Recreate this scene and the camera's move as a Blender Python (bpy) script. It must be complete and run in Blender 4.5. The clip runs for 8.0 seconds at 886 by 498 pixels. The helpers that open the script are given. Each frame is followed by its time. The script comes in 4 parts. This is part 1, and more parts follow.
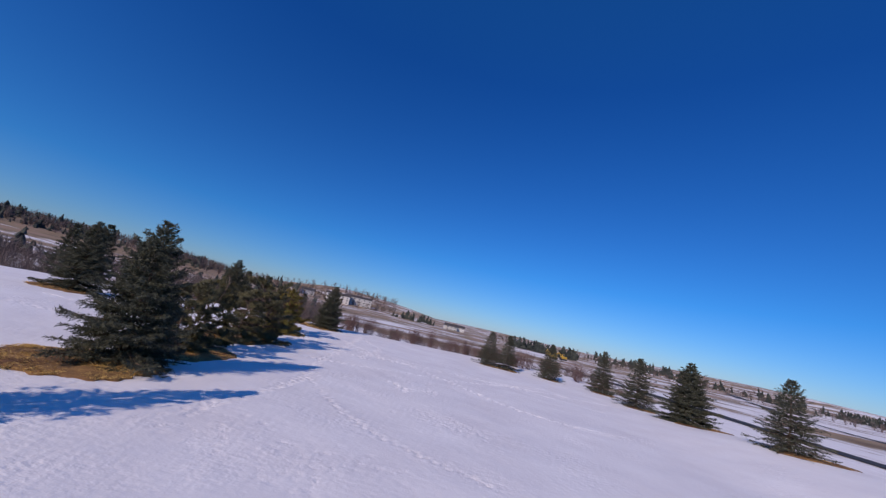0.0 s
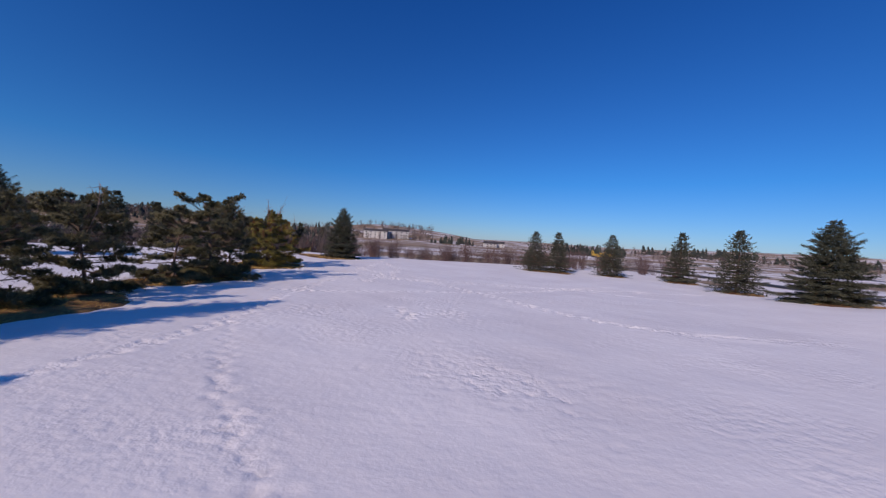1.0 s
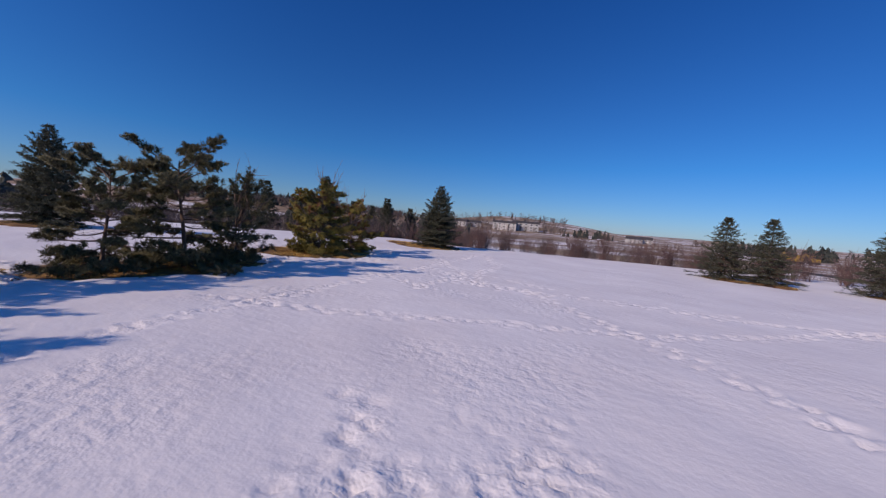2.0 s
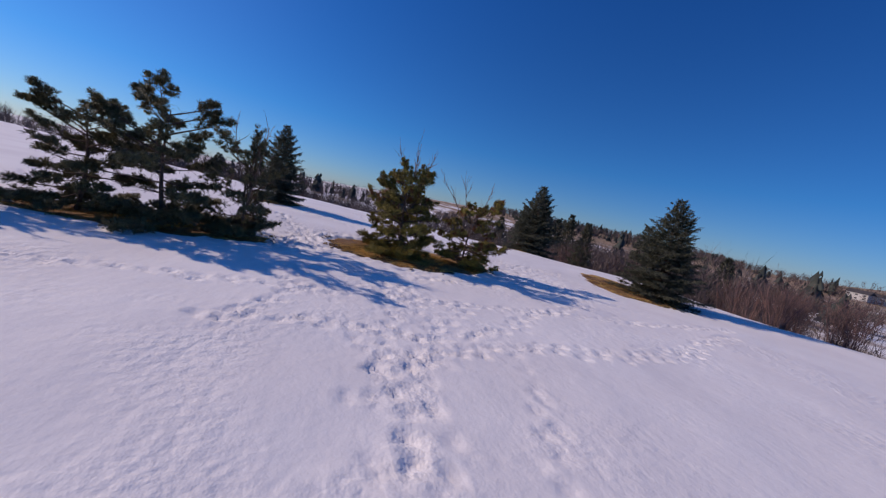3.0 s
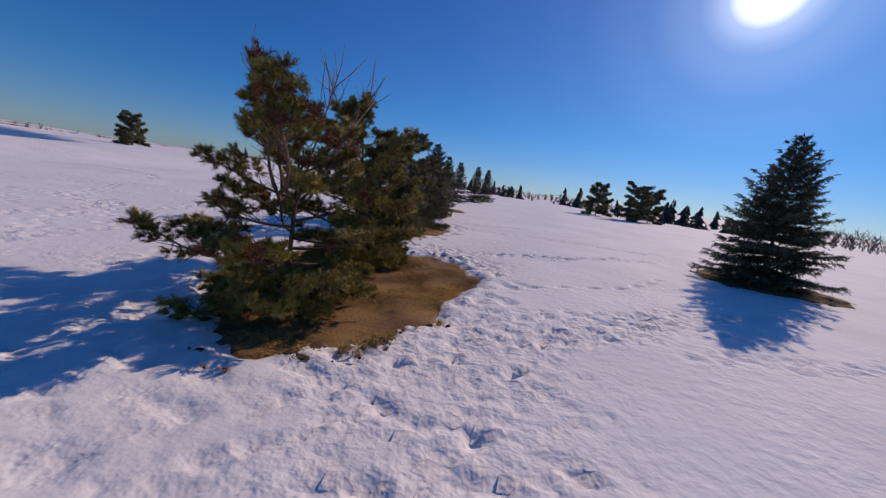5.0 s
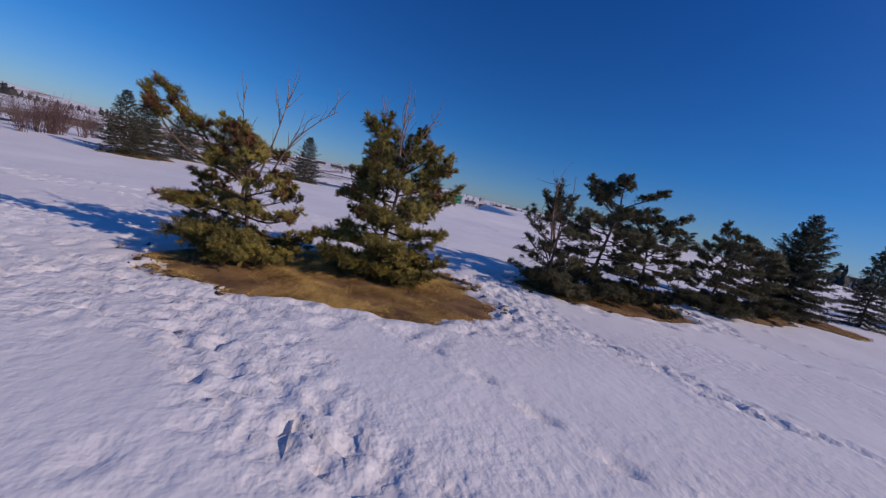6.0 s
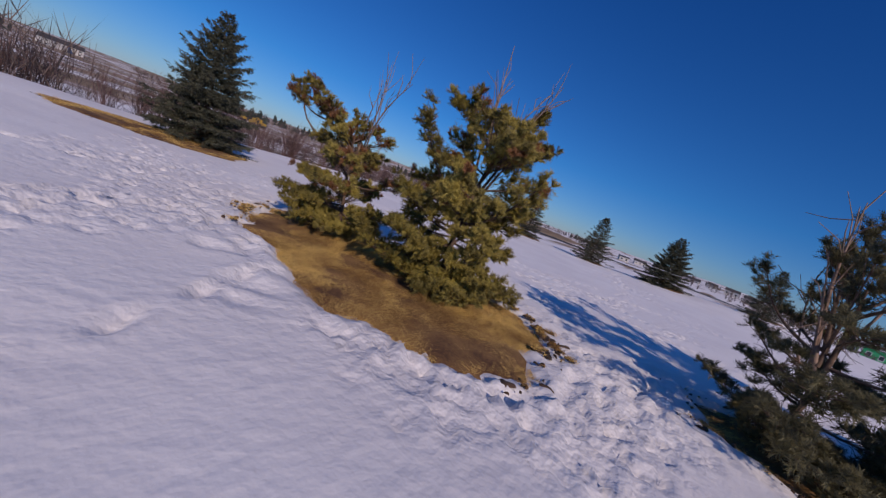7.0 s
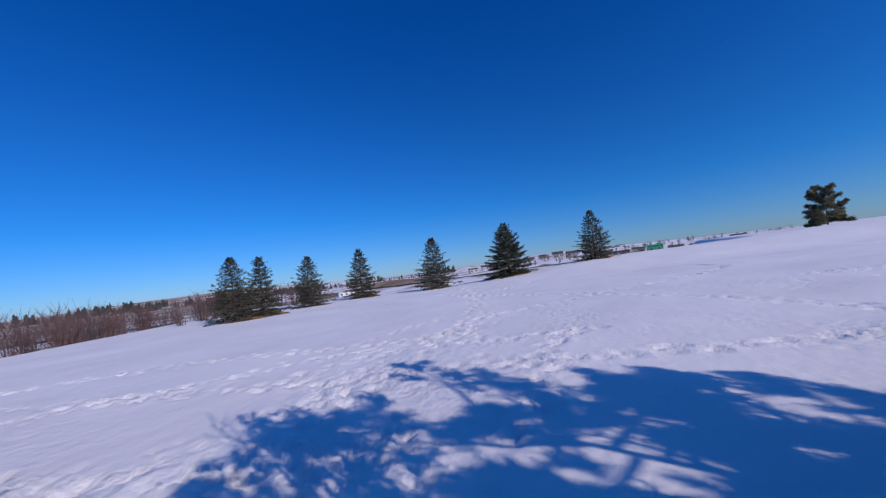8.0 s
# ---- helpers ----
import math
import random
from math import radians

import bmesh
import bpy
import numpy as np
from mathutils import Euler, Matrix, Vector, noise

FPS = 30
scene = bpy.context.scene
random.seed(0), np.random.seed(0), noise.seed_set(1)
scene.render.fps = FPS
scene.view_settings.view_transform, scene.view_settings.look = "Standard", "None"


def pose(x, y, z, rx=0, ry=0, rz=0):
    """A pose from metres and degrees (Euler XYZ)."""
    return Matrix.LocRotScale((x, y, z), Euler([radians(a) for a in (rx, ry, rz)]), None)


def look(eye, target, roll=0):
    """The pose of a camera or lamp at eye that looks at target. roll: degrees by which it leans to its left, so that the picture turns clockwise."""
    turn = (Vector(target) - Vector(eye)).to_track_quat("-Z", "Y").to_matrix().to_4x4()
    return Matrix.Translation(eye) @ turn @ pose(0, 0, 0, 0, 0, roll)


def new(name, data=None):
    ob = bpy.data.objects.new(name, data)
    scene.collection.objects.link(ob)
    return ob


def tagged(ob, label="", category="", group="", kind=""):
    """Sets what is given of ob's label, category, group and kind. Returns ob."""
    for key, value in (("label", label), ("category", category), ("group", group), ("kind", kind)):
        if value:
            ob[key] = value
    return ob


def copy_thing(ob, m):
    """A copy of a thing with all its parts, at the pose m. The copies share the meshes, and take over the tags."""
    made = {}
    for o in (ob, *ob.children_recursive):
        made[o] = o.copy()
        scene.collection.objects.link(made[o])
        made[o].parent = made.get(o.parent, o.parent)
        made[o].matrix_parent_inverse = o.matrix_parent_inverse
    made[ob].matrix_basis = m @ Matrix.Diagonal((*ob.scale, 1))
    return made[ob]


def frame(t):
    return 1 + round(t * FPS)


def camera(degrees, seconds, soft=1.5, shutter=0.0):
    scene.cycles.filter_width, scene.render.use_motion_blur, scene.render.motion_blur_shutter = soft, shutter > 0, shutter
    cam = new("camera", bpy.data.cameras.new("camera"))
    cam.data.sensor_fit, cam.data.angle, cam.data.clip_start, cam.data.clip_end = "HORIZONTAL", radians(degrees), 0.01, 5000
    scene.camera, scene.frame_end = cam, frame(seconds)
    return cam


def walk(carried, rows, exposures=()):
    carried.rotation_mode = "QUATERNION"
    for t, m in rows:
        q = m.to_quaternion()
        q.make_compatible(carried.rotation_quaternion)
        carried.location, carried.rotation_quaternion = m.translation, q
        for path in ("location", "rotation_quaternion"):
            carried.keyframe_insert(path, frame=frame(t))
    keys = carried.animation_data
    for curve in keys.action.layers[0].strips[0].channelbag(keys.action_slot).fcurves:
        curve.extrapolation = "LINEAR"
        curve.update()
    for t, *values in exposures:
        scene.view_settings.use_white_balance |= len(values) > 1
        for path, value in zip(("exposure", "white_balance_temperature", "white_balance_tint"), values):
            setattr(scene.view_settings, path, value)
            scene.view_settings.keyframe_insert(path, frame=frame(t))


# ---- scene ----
cam = camera(101.42, 8.0, 1.3)


def seen_from(x, y, z, yaw, pitch, roll):
    return pose(x, y, z, 90 + pitch, 0, yaw) @ pose(0, 0, 0, 0, 0, roll)


PATH = [
    (0.0, 2.03, 4.22, 3.63, 3.29, 11.05, 13.09),
    (0.3, 2.23, 6.66, 3.47, 2.66, 3.76, 9.90),
    (0.5, 2.48, 8.31, 3.32, 4.37, 0.08, 7.06),
    (1.0, 2.77, 11.70, 2.51, 6.84, -1.62, 3.82),
    (1.5, 2.51, 15.68, 2.22, 12.15, -3.22, 3.00),
    (2.0, 2.25, 20.05, 2.10, 26.99, -4.36, 4.90),
    (2.2, 2.43, 22.13, 1.89, 34.53, -4.55, 7.77),
    (3.3, 2.20, 33.38, 2.30, 88.06, -7.66, 12.15),
    (3.5, 0.92, 35.43, 2.29, 96.90, -8.67, 12.10),
    (4.0, -4.04, 39.78, 2.14, 125.09, -10.97, 10.20),
    (4.2, -6.28, 40.60, 1.98, 137.70, -10.61, 9.65),
    (4.5, -9.89, 40.65, 2.03, 161.47, -9.71, 8.91),
    (4.7, -11.62, 40.40, 1.98, 174.36, -9.11, 8.59),
    (5.8, -18.50, 34.44, 2.24, 243.57, -8.97, 10.75),
    (6.0, -18.54, 33.06, 2.19, 256.04, -8.68, 13.16),
    (6.4, -17.86, 30.59, 1.95, 284.57, -7.22, 20.60),
    (6.7, -16.79, 29.54, 1.87, 297.99, -8.54, 21.51),
    (7.0, -15.57, 28.79, 1.76, 306.94, -9.12, 20.78),
    (7.3, -14.11, 28.58, 1.56, 311.62, -7.77, 16.16),
    (7.5, -13.03, 28.57, 1.29, 314.64, -2.34, 14.59),
    (7.6, -12.43, 28.60, 1.28, 313.27, -0.54, 11.27),
    (7.7, -11.81, 28.72, 1.30, 308.24, 0.73, 6.01),
    (7.8, -11.13, 28.88, 1.33, 300.83, 2.00, 0.53),
    (8.0, -9.48, 29.31, 1.40, 286.27, 3.62, -7.06),
]
walk(cam, [(t, seen_from(*p)) for t, *p in PATH], [(0.0, -0.04, 6550, 10), (1.5, -0.13, 6900, 12), (3.5, -0.14, 6950, 12), (4.5, -0.22, 7550, 13), (5.8, -0.38, 6550, 11), (7.3, -0.42, 6750, 11), (7.7, -0.28, 6350, 10), (8.0, -0.11, 5850, 8)])

# ---- sky and sun ----
SUN_YAW, SUN_UP = radians(151.0), radians(29.5)
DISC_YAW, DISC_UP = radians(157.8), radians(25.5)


def toward(yaw, up):
    return Vector((-math.sin(yaw) * math.cos(up), math.cos(yaw) * math.cos(up), math.sin(up)))


SUN_DIR = toward(SUN_YAW, SUN_UP)
world = bpy.data.worlds.new("sky")
scene.world = world
world.use_nodes = True
wn, wl = world.node_tree.nodes, world.node_tree.links
sky = wn.new("ShaderNodeTexSky")
sky.sky_type, sky.sun_disc = "NISHITA", False
sky.sun_elevation, sky.sun_rotation = SUN_UP, -SUN_YAW
sky.altitude, sky.air_density, sky.dust_density, sky.ozone_density = 700, 1.0, 0.25, 4.0
grade = wn.new("ShaderNodeMix")
grade.data_type, grade.blend_type = "RGBA", "MULTIPLY"
grade.inputs["Factor"].default_value = 1.0
# clear dry winter air: paler low down, deep blue above
place = wn.new("ShaderNodeTexCoord")
split = wn.new("ShaderNodeSeparateXYZ")
depth = wn.new("ShaderNodeValToRGB")
depth.color_ramp.elements[0].position, depth.color_ramp.elements[0].color = 0.0, (0.60, 0.81, 1.28, 1)
depth.color_ramp.elements[1].position, depth.color_ramp.elements[1].color = 0.6, (0.11, 0.67, 1.56, 1)
# unseen zenith: brightness and green added here to lift the snow's shadows
depth.color_ramp.elements.new(1.0).color = (0.20, 1.12, 2.05, 1)
depth.color_ramp.elements.new(0.16).color = (0.24, 0.79, 1.44, 1)
wl.new(place.outputs["Generated"], split.inputs[0])
wl.new(split.outputs["Z"], depth.inputs["Fac"])
wl.new(depth.outputs["Color"], grade.inputs["B"])
back = wn["Background"]
back.inputs["Strength"].default_value = 0.075
wl.new(sky.outputs["Color"], grade.inputs["A"])
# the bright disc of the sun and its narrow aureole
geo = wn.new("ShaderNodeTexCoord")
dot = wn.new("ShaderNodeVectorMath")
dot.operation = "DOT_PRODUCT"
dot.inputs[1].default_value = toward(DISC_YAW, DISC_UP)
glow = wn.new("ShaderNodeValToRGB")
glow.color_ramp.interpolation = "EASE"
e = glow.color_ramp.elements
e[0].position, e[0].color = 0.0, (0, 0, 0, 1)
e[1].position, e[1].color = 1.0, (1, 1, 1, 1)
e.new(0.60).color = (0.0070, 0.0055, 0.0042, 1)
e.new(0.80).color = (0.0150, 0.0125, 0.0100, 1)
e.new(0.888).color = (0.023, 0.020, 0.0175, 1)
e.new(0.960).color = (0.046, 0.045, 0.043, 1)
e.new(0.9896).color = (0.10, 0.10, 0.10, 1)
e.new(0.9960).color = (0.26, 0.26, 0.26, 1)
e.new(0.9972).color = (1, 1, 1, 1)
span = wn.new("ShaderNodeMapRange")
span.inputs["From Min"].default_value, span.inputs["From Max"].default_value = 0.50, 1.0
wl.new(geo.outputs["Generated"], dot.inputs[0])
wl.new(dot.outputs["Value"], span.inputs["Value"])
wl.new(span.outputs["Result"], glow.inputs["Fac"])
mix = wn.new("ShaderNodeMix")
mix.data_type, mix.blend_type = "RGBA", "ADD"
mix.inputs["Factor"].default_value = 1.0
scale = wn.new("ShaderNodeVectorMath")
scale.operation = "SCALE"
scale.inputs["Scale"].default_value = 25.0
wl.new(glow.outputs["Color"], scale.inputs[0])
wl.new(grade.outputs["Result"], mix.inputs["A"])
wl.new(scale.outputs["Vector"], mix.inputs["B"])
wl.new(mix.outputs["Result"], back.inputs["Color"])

sun = new("sun", bpy.data.lights.new("sun", "SUN"))
sun.data.energy, sun.data.angle, sun.data.color = 3.36, radians(0.55), (1.0, 0.835, 0.75)
sun.matrix_world = look(SUN_DIR * 50, (0, 0, 0))


# ---- materials ----
def material(name, base, rough=0.8, second=None, size=6.0, fine=40.0, bump=0.3, step=0.01, spec=0.3, island=0.0, thin=0.0):
    """A surface of two tones in broad patches and fine grain, with relief."""
    m = bpy.data.materials.new(name)
    m.use_nodes = True
    n, l = m.node_tree.nodes, m.node_tree.links
    b = n["Principled BSDF"]
    b.inputs["Roughness"].default_value = rough
    b.inputs["Specular IOR Level"].default_value = spec
    at = n.new("ShaderNodeTexCoord").outputs["Object"]
    broad, grain = n.new("ShaderNodeTexNoise"), n.new("ShaderNodeTexNoise")
    for node, s, d in ((broad, size, 4), (grain, fine, 3)):
        node.inputs["Scale"].default_value, node.inputs["Detail"].default_value = s, d
        l.new(at, node.inputs["Vector"])
    ramp = n.new("ShaderNodeValToRGB")
    second = second or tuple(c * 0.7 for c in base)
    ramp.color_ramp.elements[0].position, ramp.color_ramp.elements[1].position = 0.35, 0.68
    ramp.color_ramp.elements[0].color, ramp.color_ramp.elements[1].color = (*second, 1), (*base, 1)
    add = n.new("ShaderNodeMath")
    add.operation = "MULTIPLY_ADD"
    add.inputs[1].default_value = 0.35
    l.new(grain.outputs["Fac"], add.inputs[0])
    l.new(broad.outputs["Fac"], add.inputs[2])
    shift = n.new("ShaderNodeMath")
    shift.operation = "SUBTRACT"
    shift.inputs[1].default_value = 0.17
    l.new(add.outputs[0], shift.inputs[0])
    last = shift.outputs[0]
    if island:
        per = n.new("ShaderNodeNewGeometry").outputs["Random Per Island"]
        mul = n.new("ShaderNodeMath")
        mul.operation = "MULTIPLY_ADD"
        mul.inputs[1].default_value = island
        l.new(per, mul.inputs[0])
        l.new(last, mul.inputs[2])
        off = n.new("ShaderNodeMath")
        off.operation = "SUBTRACT"
        off.inputs[1].default_value = island / 2
        l.new(mul.outputs[0], off.inputs[0])
        last = off.outputs[0]
    l.new(last, ramp.inputs["Fac"])
    l.new(ramp.outputs["Color"], b.inputs["Base Color"])
    if bump:
        bm_node = n.new("ShaderNodeBump")
        bm_node.inputs["Strength"].default_value, bm_node.inputs["Distance"].default_value = bump, step
        l.new(grain.outputs["Fac"], bm_node.inputs["Height"])
        l.new(bm_node.outputs["Normal"], b.inputs["Normal"])
    if thin:
        tr = n.new("ShaderNodeBsdfTranslucent")
        l.new(ramp.outputs["Color"], tr.inputs["Color"])
        ms = n.new("ShaderNodeMixShader")
        ms.inputs["Fac"].default_value = thin
        l.new(b.outputs[0], ms.inputs[1])
        l.new(tr.outputs[0], ms.inputs[2])
        l.new(ms.outputs[0], n["Material Output"].inputs["Surface"])
    return m


SPRUCE = material("spruce_needles", (0.14, 0.138, 0.084), 0.65, (0.052, 0.058, 0.042), 3, 30, 0, island=0.5, thin=0.2)
PINE = material("pine_needles", (0.42, 0.335, 0.072), 0.65, (0.145, 0.12, 0.04), 2.5, 25, 0, island=0.4, thin=0.03)
RUST = material("dried_needles", (0.30, 0.13, 0.05), 0.7, (0.16, 0.075, 0.035), 2.5, 25, 0, island=0.5)
PINE_DARK = material("pine_needles_far", (0.21, 0.183, 0.082), 0.6, (0.09, 0.086, 0.05), 2.5, 25, 0, island=0.5, thin=0.15)
BARK = material("bark", (0.20, 0.13, 0.09), 0.9, (0.09, 0.065, 0.05), 8, 45, 0.8, 0.01)
DEADWOOD = material("dead_wood", (0.36, 0.25, 0.19), 0.85, (0.2, 0.14, 0.11), 10, 60, 0.4, 0.004)
TWIG = material("shrub_twigs", (0.22, 0.13, 0.11), 0.85, (0.10, 0.065, 0.06), 2, 20, 0, island=0.5)
GRASS = material("dead_grass", (0.80, 0.55, 0.18), 0.85, (0.24, 0.125, 0.045), 1.3, 7, 0, island=0.35, thin=0.15)
MAT_SOIL = material("matted_grass_and_soil", (0.33, 0.185, 0.07), 0.95, (0.10, 0.048, 0.025), 1.5, 30, 0.6, 0.02)
MUD = material("mud", (0.11, 0.065, 0.04), 0.9, (0.04, 0.027, 0.02), 8, 50, 0.8, 0.01)
ASPHALT = material("asphalt", (0.06, 0.058, 0.06), 0.85, (0.04, 0.04, 0.042), 0.3, 30, 0.3)
SIDING = material("siding", (0.62, 0.60, 0.57), 0.8, (0.5, 0.48, 0.46), 0.4, 5, 0)
ROOFING = material("roof_shingles", (0.10, 0.09, 0.09), 0.9, (0.06, 0.055, 0.055), 0.6, 8, 0.3)
PANE = material("window_glass", (0.05, 0.06, 0.08), 0.1, (0.03, 0.035, 0.05), 1, 5, 0, spec=0.6)
FAR_NEEDLES = material("far_conifers", (0.07, 0.078, 0.064), 0.85, (0.034, 0.041, 0.037), 0.1, 1.5, 0, island=0.5)
FAR_TWIGS = material("far_bare_woods", (0.17, 0.125, 0.11), 0.9, (0.085, 0.07, 0.065), 0.05, 1.0, 0, island=0.5)
GREEN_PAINT = material("green_sheeting", (0.05, 0.42, 0.16), 0.6, (0.04, 0.33, 0.13), 1, 8, 0)
YELLOW_PAINT = material("yellow_paint", (0.45, 0.47, 0.2), 0.5, (0.35, 0.36, 0.15), 1, 8, 0)
MACHINE_YELLOW = material("machine_paint", (0.42, 0.28, 0.06), 0.5, (0.5, 0.3, 0.04), 1, 8, 0)
PAINT_WHITE = material("white_boards", (0.78, 0.77, 0.75), 0.7, (0.68, 0.67, 0.65), 0.5, 6, 0)


def snow_material():
    m = bpy.data.materials.new("snow_and_bare_ground")
    m.use_nodes = True
    n, l = m.node_tree.nodes, m.node_tree.links
    b = n["Principled BSDF"]
    b.inputs["Roughness"].default_value = 0.8
    b.inputs["Specular IOR Level"].default_value = 0.12
    at = n.new("ShaderNodeTexCoord").outputs["Object"]

    def noise_at(s, d, rough=0.55):
        node = n.new("ShaderNodeTexNoise")
        node.inputs["Scale"].default_value, node.inputs["Detail"].default_value, node.inputs["Roughness"].default_value = s, d, rough
        l.new(at, node.inputs["Vector"])
        return node.outputs["Fac"]

    def ramp(fac, *stops):
        node = n.new("ShaderNodeValToRGB")
        node.color_ramp.elements[0].position, node.color_ramp.elements[0].color = stops[0][0], (*stops[0][1], 1)
        node.color_ramp.elements[1].position, node.color_ramp.elements[1].color = stops[-1][0], (*stops[-1][1], 1)
        for p, c in stops[1:-1]:
            node.color_ramp.elements.new(p).color = (*c, 1)
        l.new(fac, node.inputs["Fac"])
        return node.outputs["Color"]

    snow = ramp(noise_at(0.35, 6), (0.3, (0.82, 0.775, 0.75)), (0.7, (0.91, 0.875, 0.845)))
    field = ramp(noise_at(0.045, 7, 0.62), (0.35, (0.40, 0.26, 0.19)), (0.5, (0.33, 0.24, 0.14)), (0.65, (0.20, 0.14, 0.09)))
    bare = n.new("ShaderNodeAttribute")
    bare.attribute_name = "bare"
    patch = n.new("ShaderNodeMath")
    patch.operation = "ADD"
    l.new(bare.outputs["Fac"], patch.inputs[0])
    stretch = n.new("ShaderNodeMapping")
    stretch.inputs["Scale"].default_value = (0.02, 0.05, 0.05)
    l.new(at, stretch.inputs["Vector"])
    wide = n.new("ShaderNodeTexNoise")
    wide.inputs["Detail"].default_value, wide.inputs["Roughness"].default_value = 8, 0.65
    wide.inputs["Scale"].default_value = 1.0
    l.new(stretch.outputs["Vector"], wide.inputs["Vector"])
    l.new(wide.outputs["Fac"], patch.inputs[1])
    cut = n.new("ShaderNodeMapRange")
    cut.inputs["From Min"].default_value, cut.inputs["From Max"].default_value = 0.96, 1.06
    l.new(patch.outputs[0], cut.inputs["Value"])
    mixed = n.new("ShaderNodeMix")
    mixed.data_type = "RGBA"
    l.new(cut.outputs["Result"], mixed.inputs["Factor"])
    l.new(snow, mixed.inputs["A"])
    l.new(field, mixed.inputs["B"])
    l.new(mixed.outputs["Result"], b.inputs["Base Color"])
    # crust: soft hollows, wind ripple and grain
    hollows, lumps, grain = noise_at(1.6, 5, 0.6), noise_at(6.5, 3, 0.5), noise_at(22.0, 4, 0.6)
    ripple = n.new("ShaderNodeMapping")
    ripple.inputs["Scale"].default_value = (2.0, 7.0, 4.0)
    ripple.inputs["Rotation"].default_value = (0, 0, 0.5)
    l.new(at, ripple.inputs["Vector"])
    wave = n.new("ShaderNodeTexNoise")
    wave.inputs["Detail"].default_value, wave.inputs["Scale"].default_value = 3, 1.0
    l.new(ripple.outputs["Vector"], wave.inputs["Vector"])
    last = None
    for fac, strength, distance in ((hollows, 0.24, 0.10), (wave.outputs["Fac"], 0.08, 0.05), (lumps, 0.22, 0.042), (grain, 0.25, 0.01)):
        node = n.new("ShaderNodeBump")
        node.inputs["Strength"].default_value, node.inputs["Distance"].default_value = strength, distance
        l.new(fac, node.inputs["Height"])
        if fac is lumps:
            # the wind has roughened the crust in patches only
            rough_patch = n.new("ShaderNodeMapRange")
            rough_patch.inputs["From Min"].default_value, rough_patch.inputs["From Max"].default_value = 0.48, 0.66
            rough_patch.inputs["To Min"].default_value, rough_patch.inputs["To Max"].default_value = 0.08, 0.85
            l.new(noise_at(0.32, 3, 0.6), rough_patch.inputs["Value"])
            l.new(rough_patch.outputs["Result"], node.inputs["Strength"])
        if last:
            l.new(last, node.inputs["Normal"])
        last = node.outputs["Normal"]
    # crumbled crust where the snow is trodden
    trod = n.new("ShaderNodeAttribute")
    trod.attribute_name = "trodden"
    crumble = n.new("ShaderNodeBump")
    crumble.inputs["Distance"].default_value = 0.036
    l.new(trod.outputs["Fac"], crumble.inputs["Strength"])
    l.new(noise_at(8.0, 2, 0.5), crumble.inputs["Height"])
    l.new(last, crumble.inputs["Normal"])
    l.new(crumble.outputs["Normal"], b.inputs["Normal"])
    return m


SNOW = snow_material()


# ---- mesh helpers ----
def mesh_of(name, verts, faces, mat, smooth=False):
    me = bpy.data.meshes.new(name)
    verts = np.asarray(verts, dtype=np.float32).reshape(-1, 3)
    faces = np.asarray(faces, dtype=np.int32)
    k = faces.shape[1]
    me.vertices.add(len(verts))
    me.vertices.foreach_set("co", verts.ravel())
    me.loops.add(faces.size)
    me.loops.foreach_set("vertex_index", faces.ravel())
    me.polygons.add(len(faces))
    me.polygons.foreach_set("loop_start", np.arange(len(faces), dtype=np.int32) * k)
    me.update(calc_edges=True)
    me.materials.append(mat)
    if smooth:
        me.polygons.foreach_set("use_smooth", np.ones(len(faces), dtype=bool))
    return me


def part_of(name, me, parent, label=""):
    ob = new(name, me)
    ob.parent = parent
    return tagged(ob, label)


class Soup:
    """Gathers triangles for one mesh."""

    def __init__(self):
        self.v, self.f, self.count = [], [], 0

    def add(self, verts, faces):
        verts = np.asarray(verts, float).reshape(-1, 3)
        self.v.append(verts)
        self.f.append(np.asarray(faces, int) + self.count)
        self.count += len(verts)

    def mesh(self, name, mat, smooth=False):
        return mesh_of(name, np.concatenate(self.v), np.concatenate(self.f), mat, smooth)

    def tube(self, pts, radii, sides=6):
        pts, n = np.asarray(pts, float), len(pts)
        tang = np.gradient(pts, axis=0)
        tang /= np.linalg.norm(tang, axis=1)[:, None] + 1e-9
        ref = np.where(np.abs(tang[:, 2:3]) < 0.9, np.array([[0, 0, 1.0]]), np.array([[1.0, 0, 0]]))
        a = np.cross(tang, ref)
        a /= np.linalg.norm(a, axis=1)[:, None] + 1e-9
        b = np.cross(tang, a)
        ang = np.arange(sides) * 2 * math.pi / sides
        ring = pts[:, None] + np.asarray(radii)[:, None, None] * (a[:, None] * np.cos(ang)[None, :, None] + b[:, None] * np.sin(ang)[None, :, None])
        i = np.arange(n - 1)[:, None] * sides
        j, k = np.arange(sides)[None], (np.arange(sides)[None] + 1) % sides
        q = np.stack([i + j, i + k, i + sides + k, i + sides + j], -1).reshape(-1, 4)
        self.add(ring, np.concatenate([q[:, [0, 1, 2]], q[:, [0, 2, 3]]]))

    def needles(self, base, way, length, width, rng, face=None):
        """Thin three-cornered needles from base along way, turned broadside to face where that is given."""
        side = np.cross(way, rng.normal(size=way.shape) if face is None else face)
        side /= np.linalg.norm(side, axis=1)[:, None] + 1e-9
        w = np.asarray(width).reshape(-1, 1) * 0.5
        tip = base + way * np.asarray(length).reshape(-1, 1)
        n = len(base)
        v = np.stack([base - side * w, base + side * w, tip], 1)
        self.add(v, np.arange(3 * n).reshape(n, 3))


def smooth01(t):
    t = np.clip(t, 0, 1)
    return t * t * (3 - 2 * t)


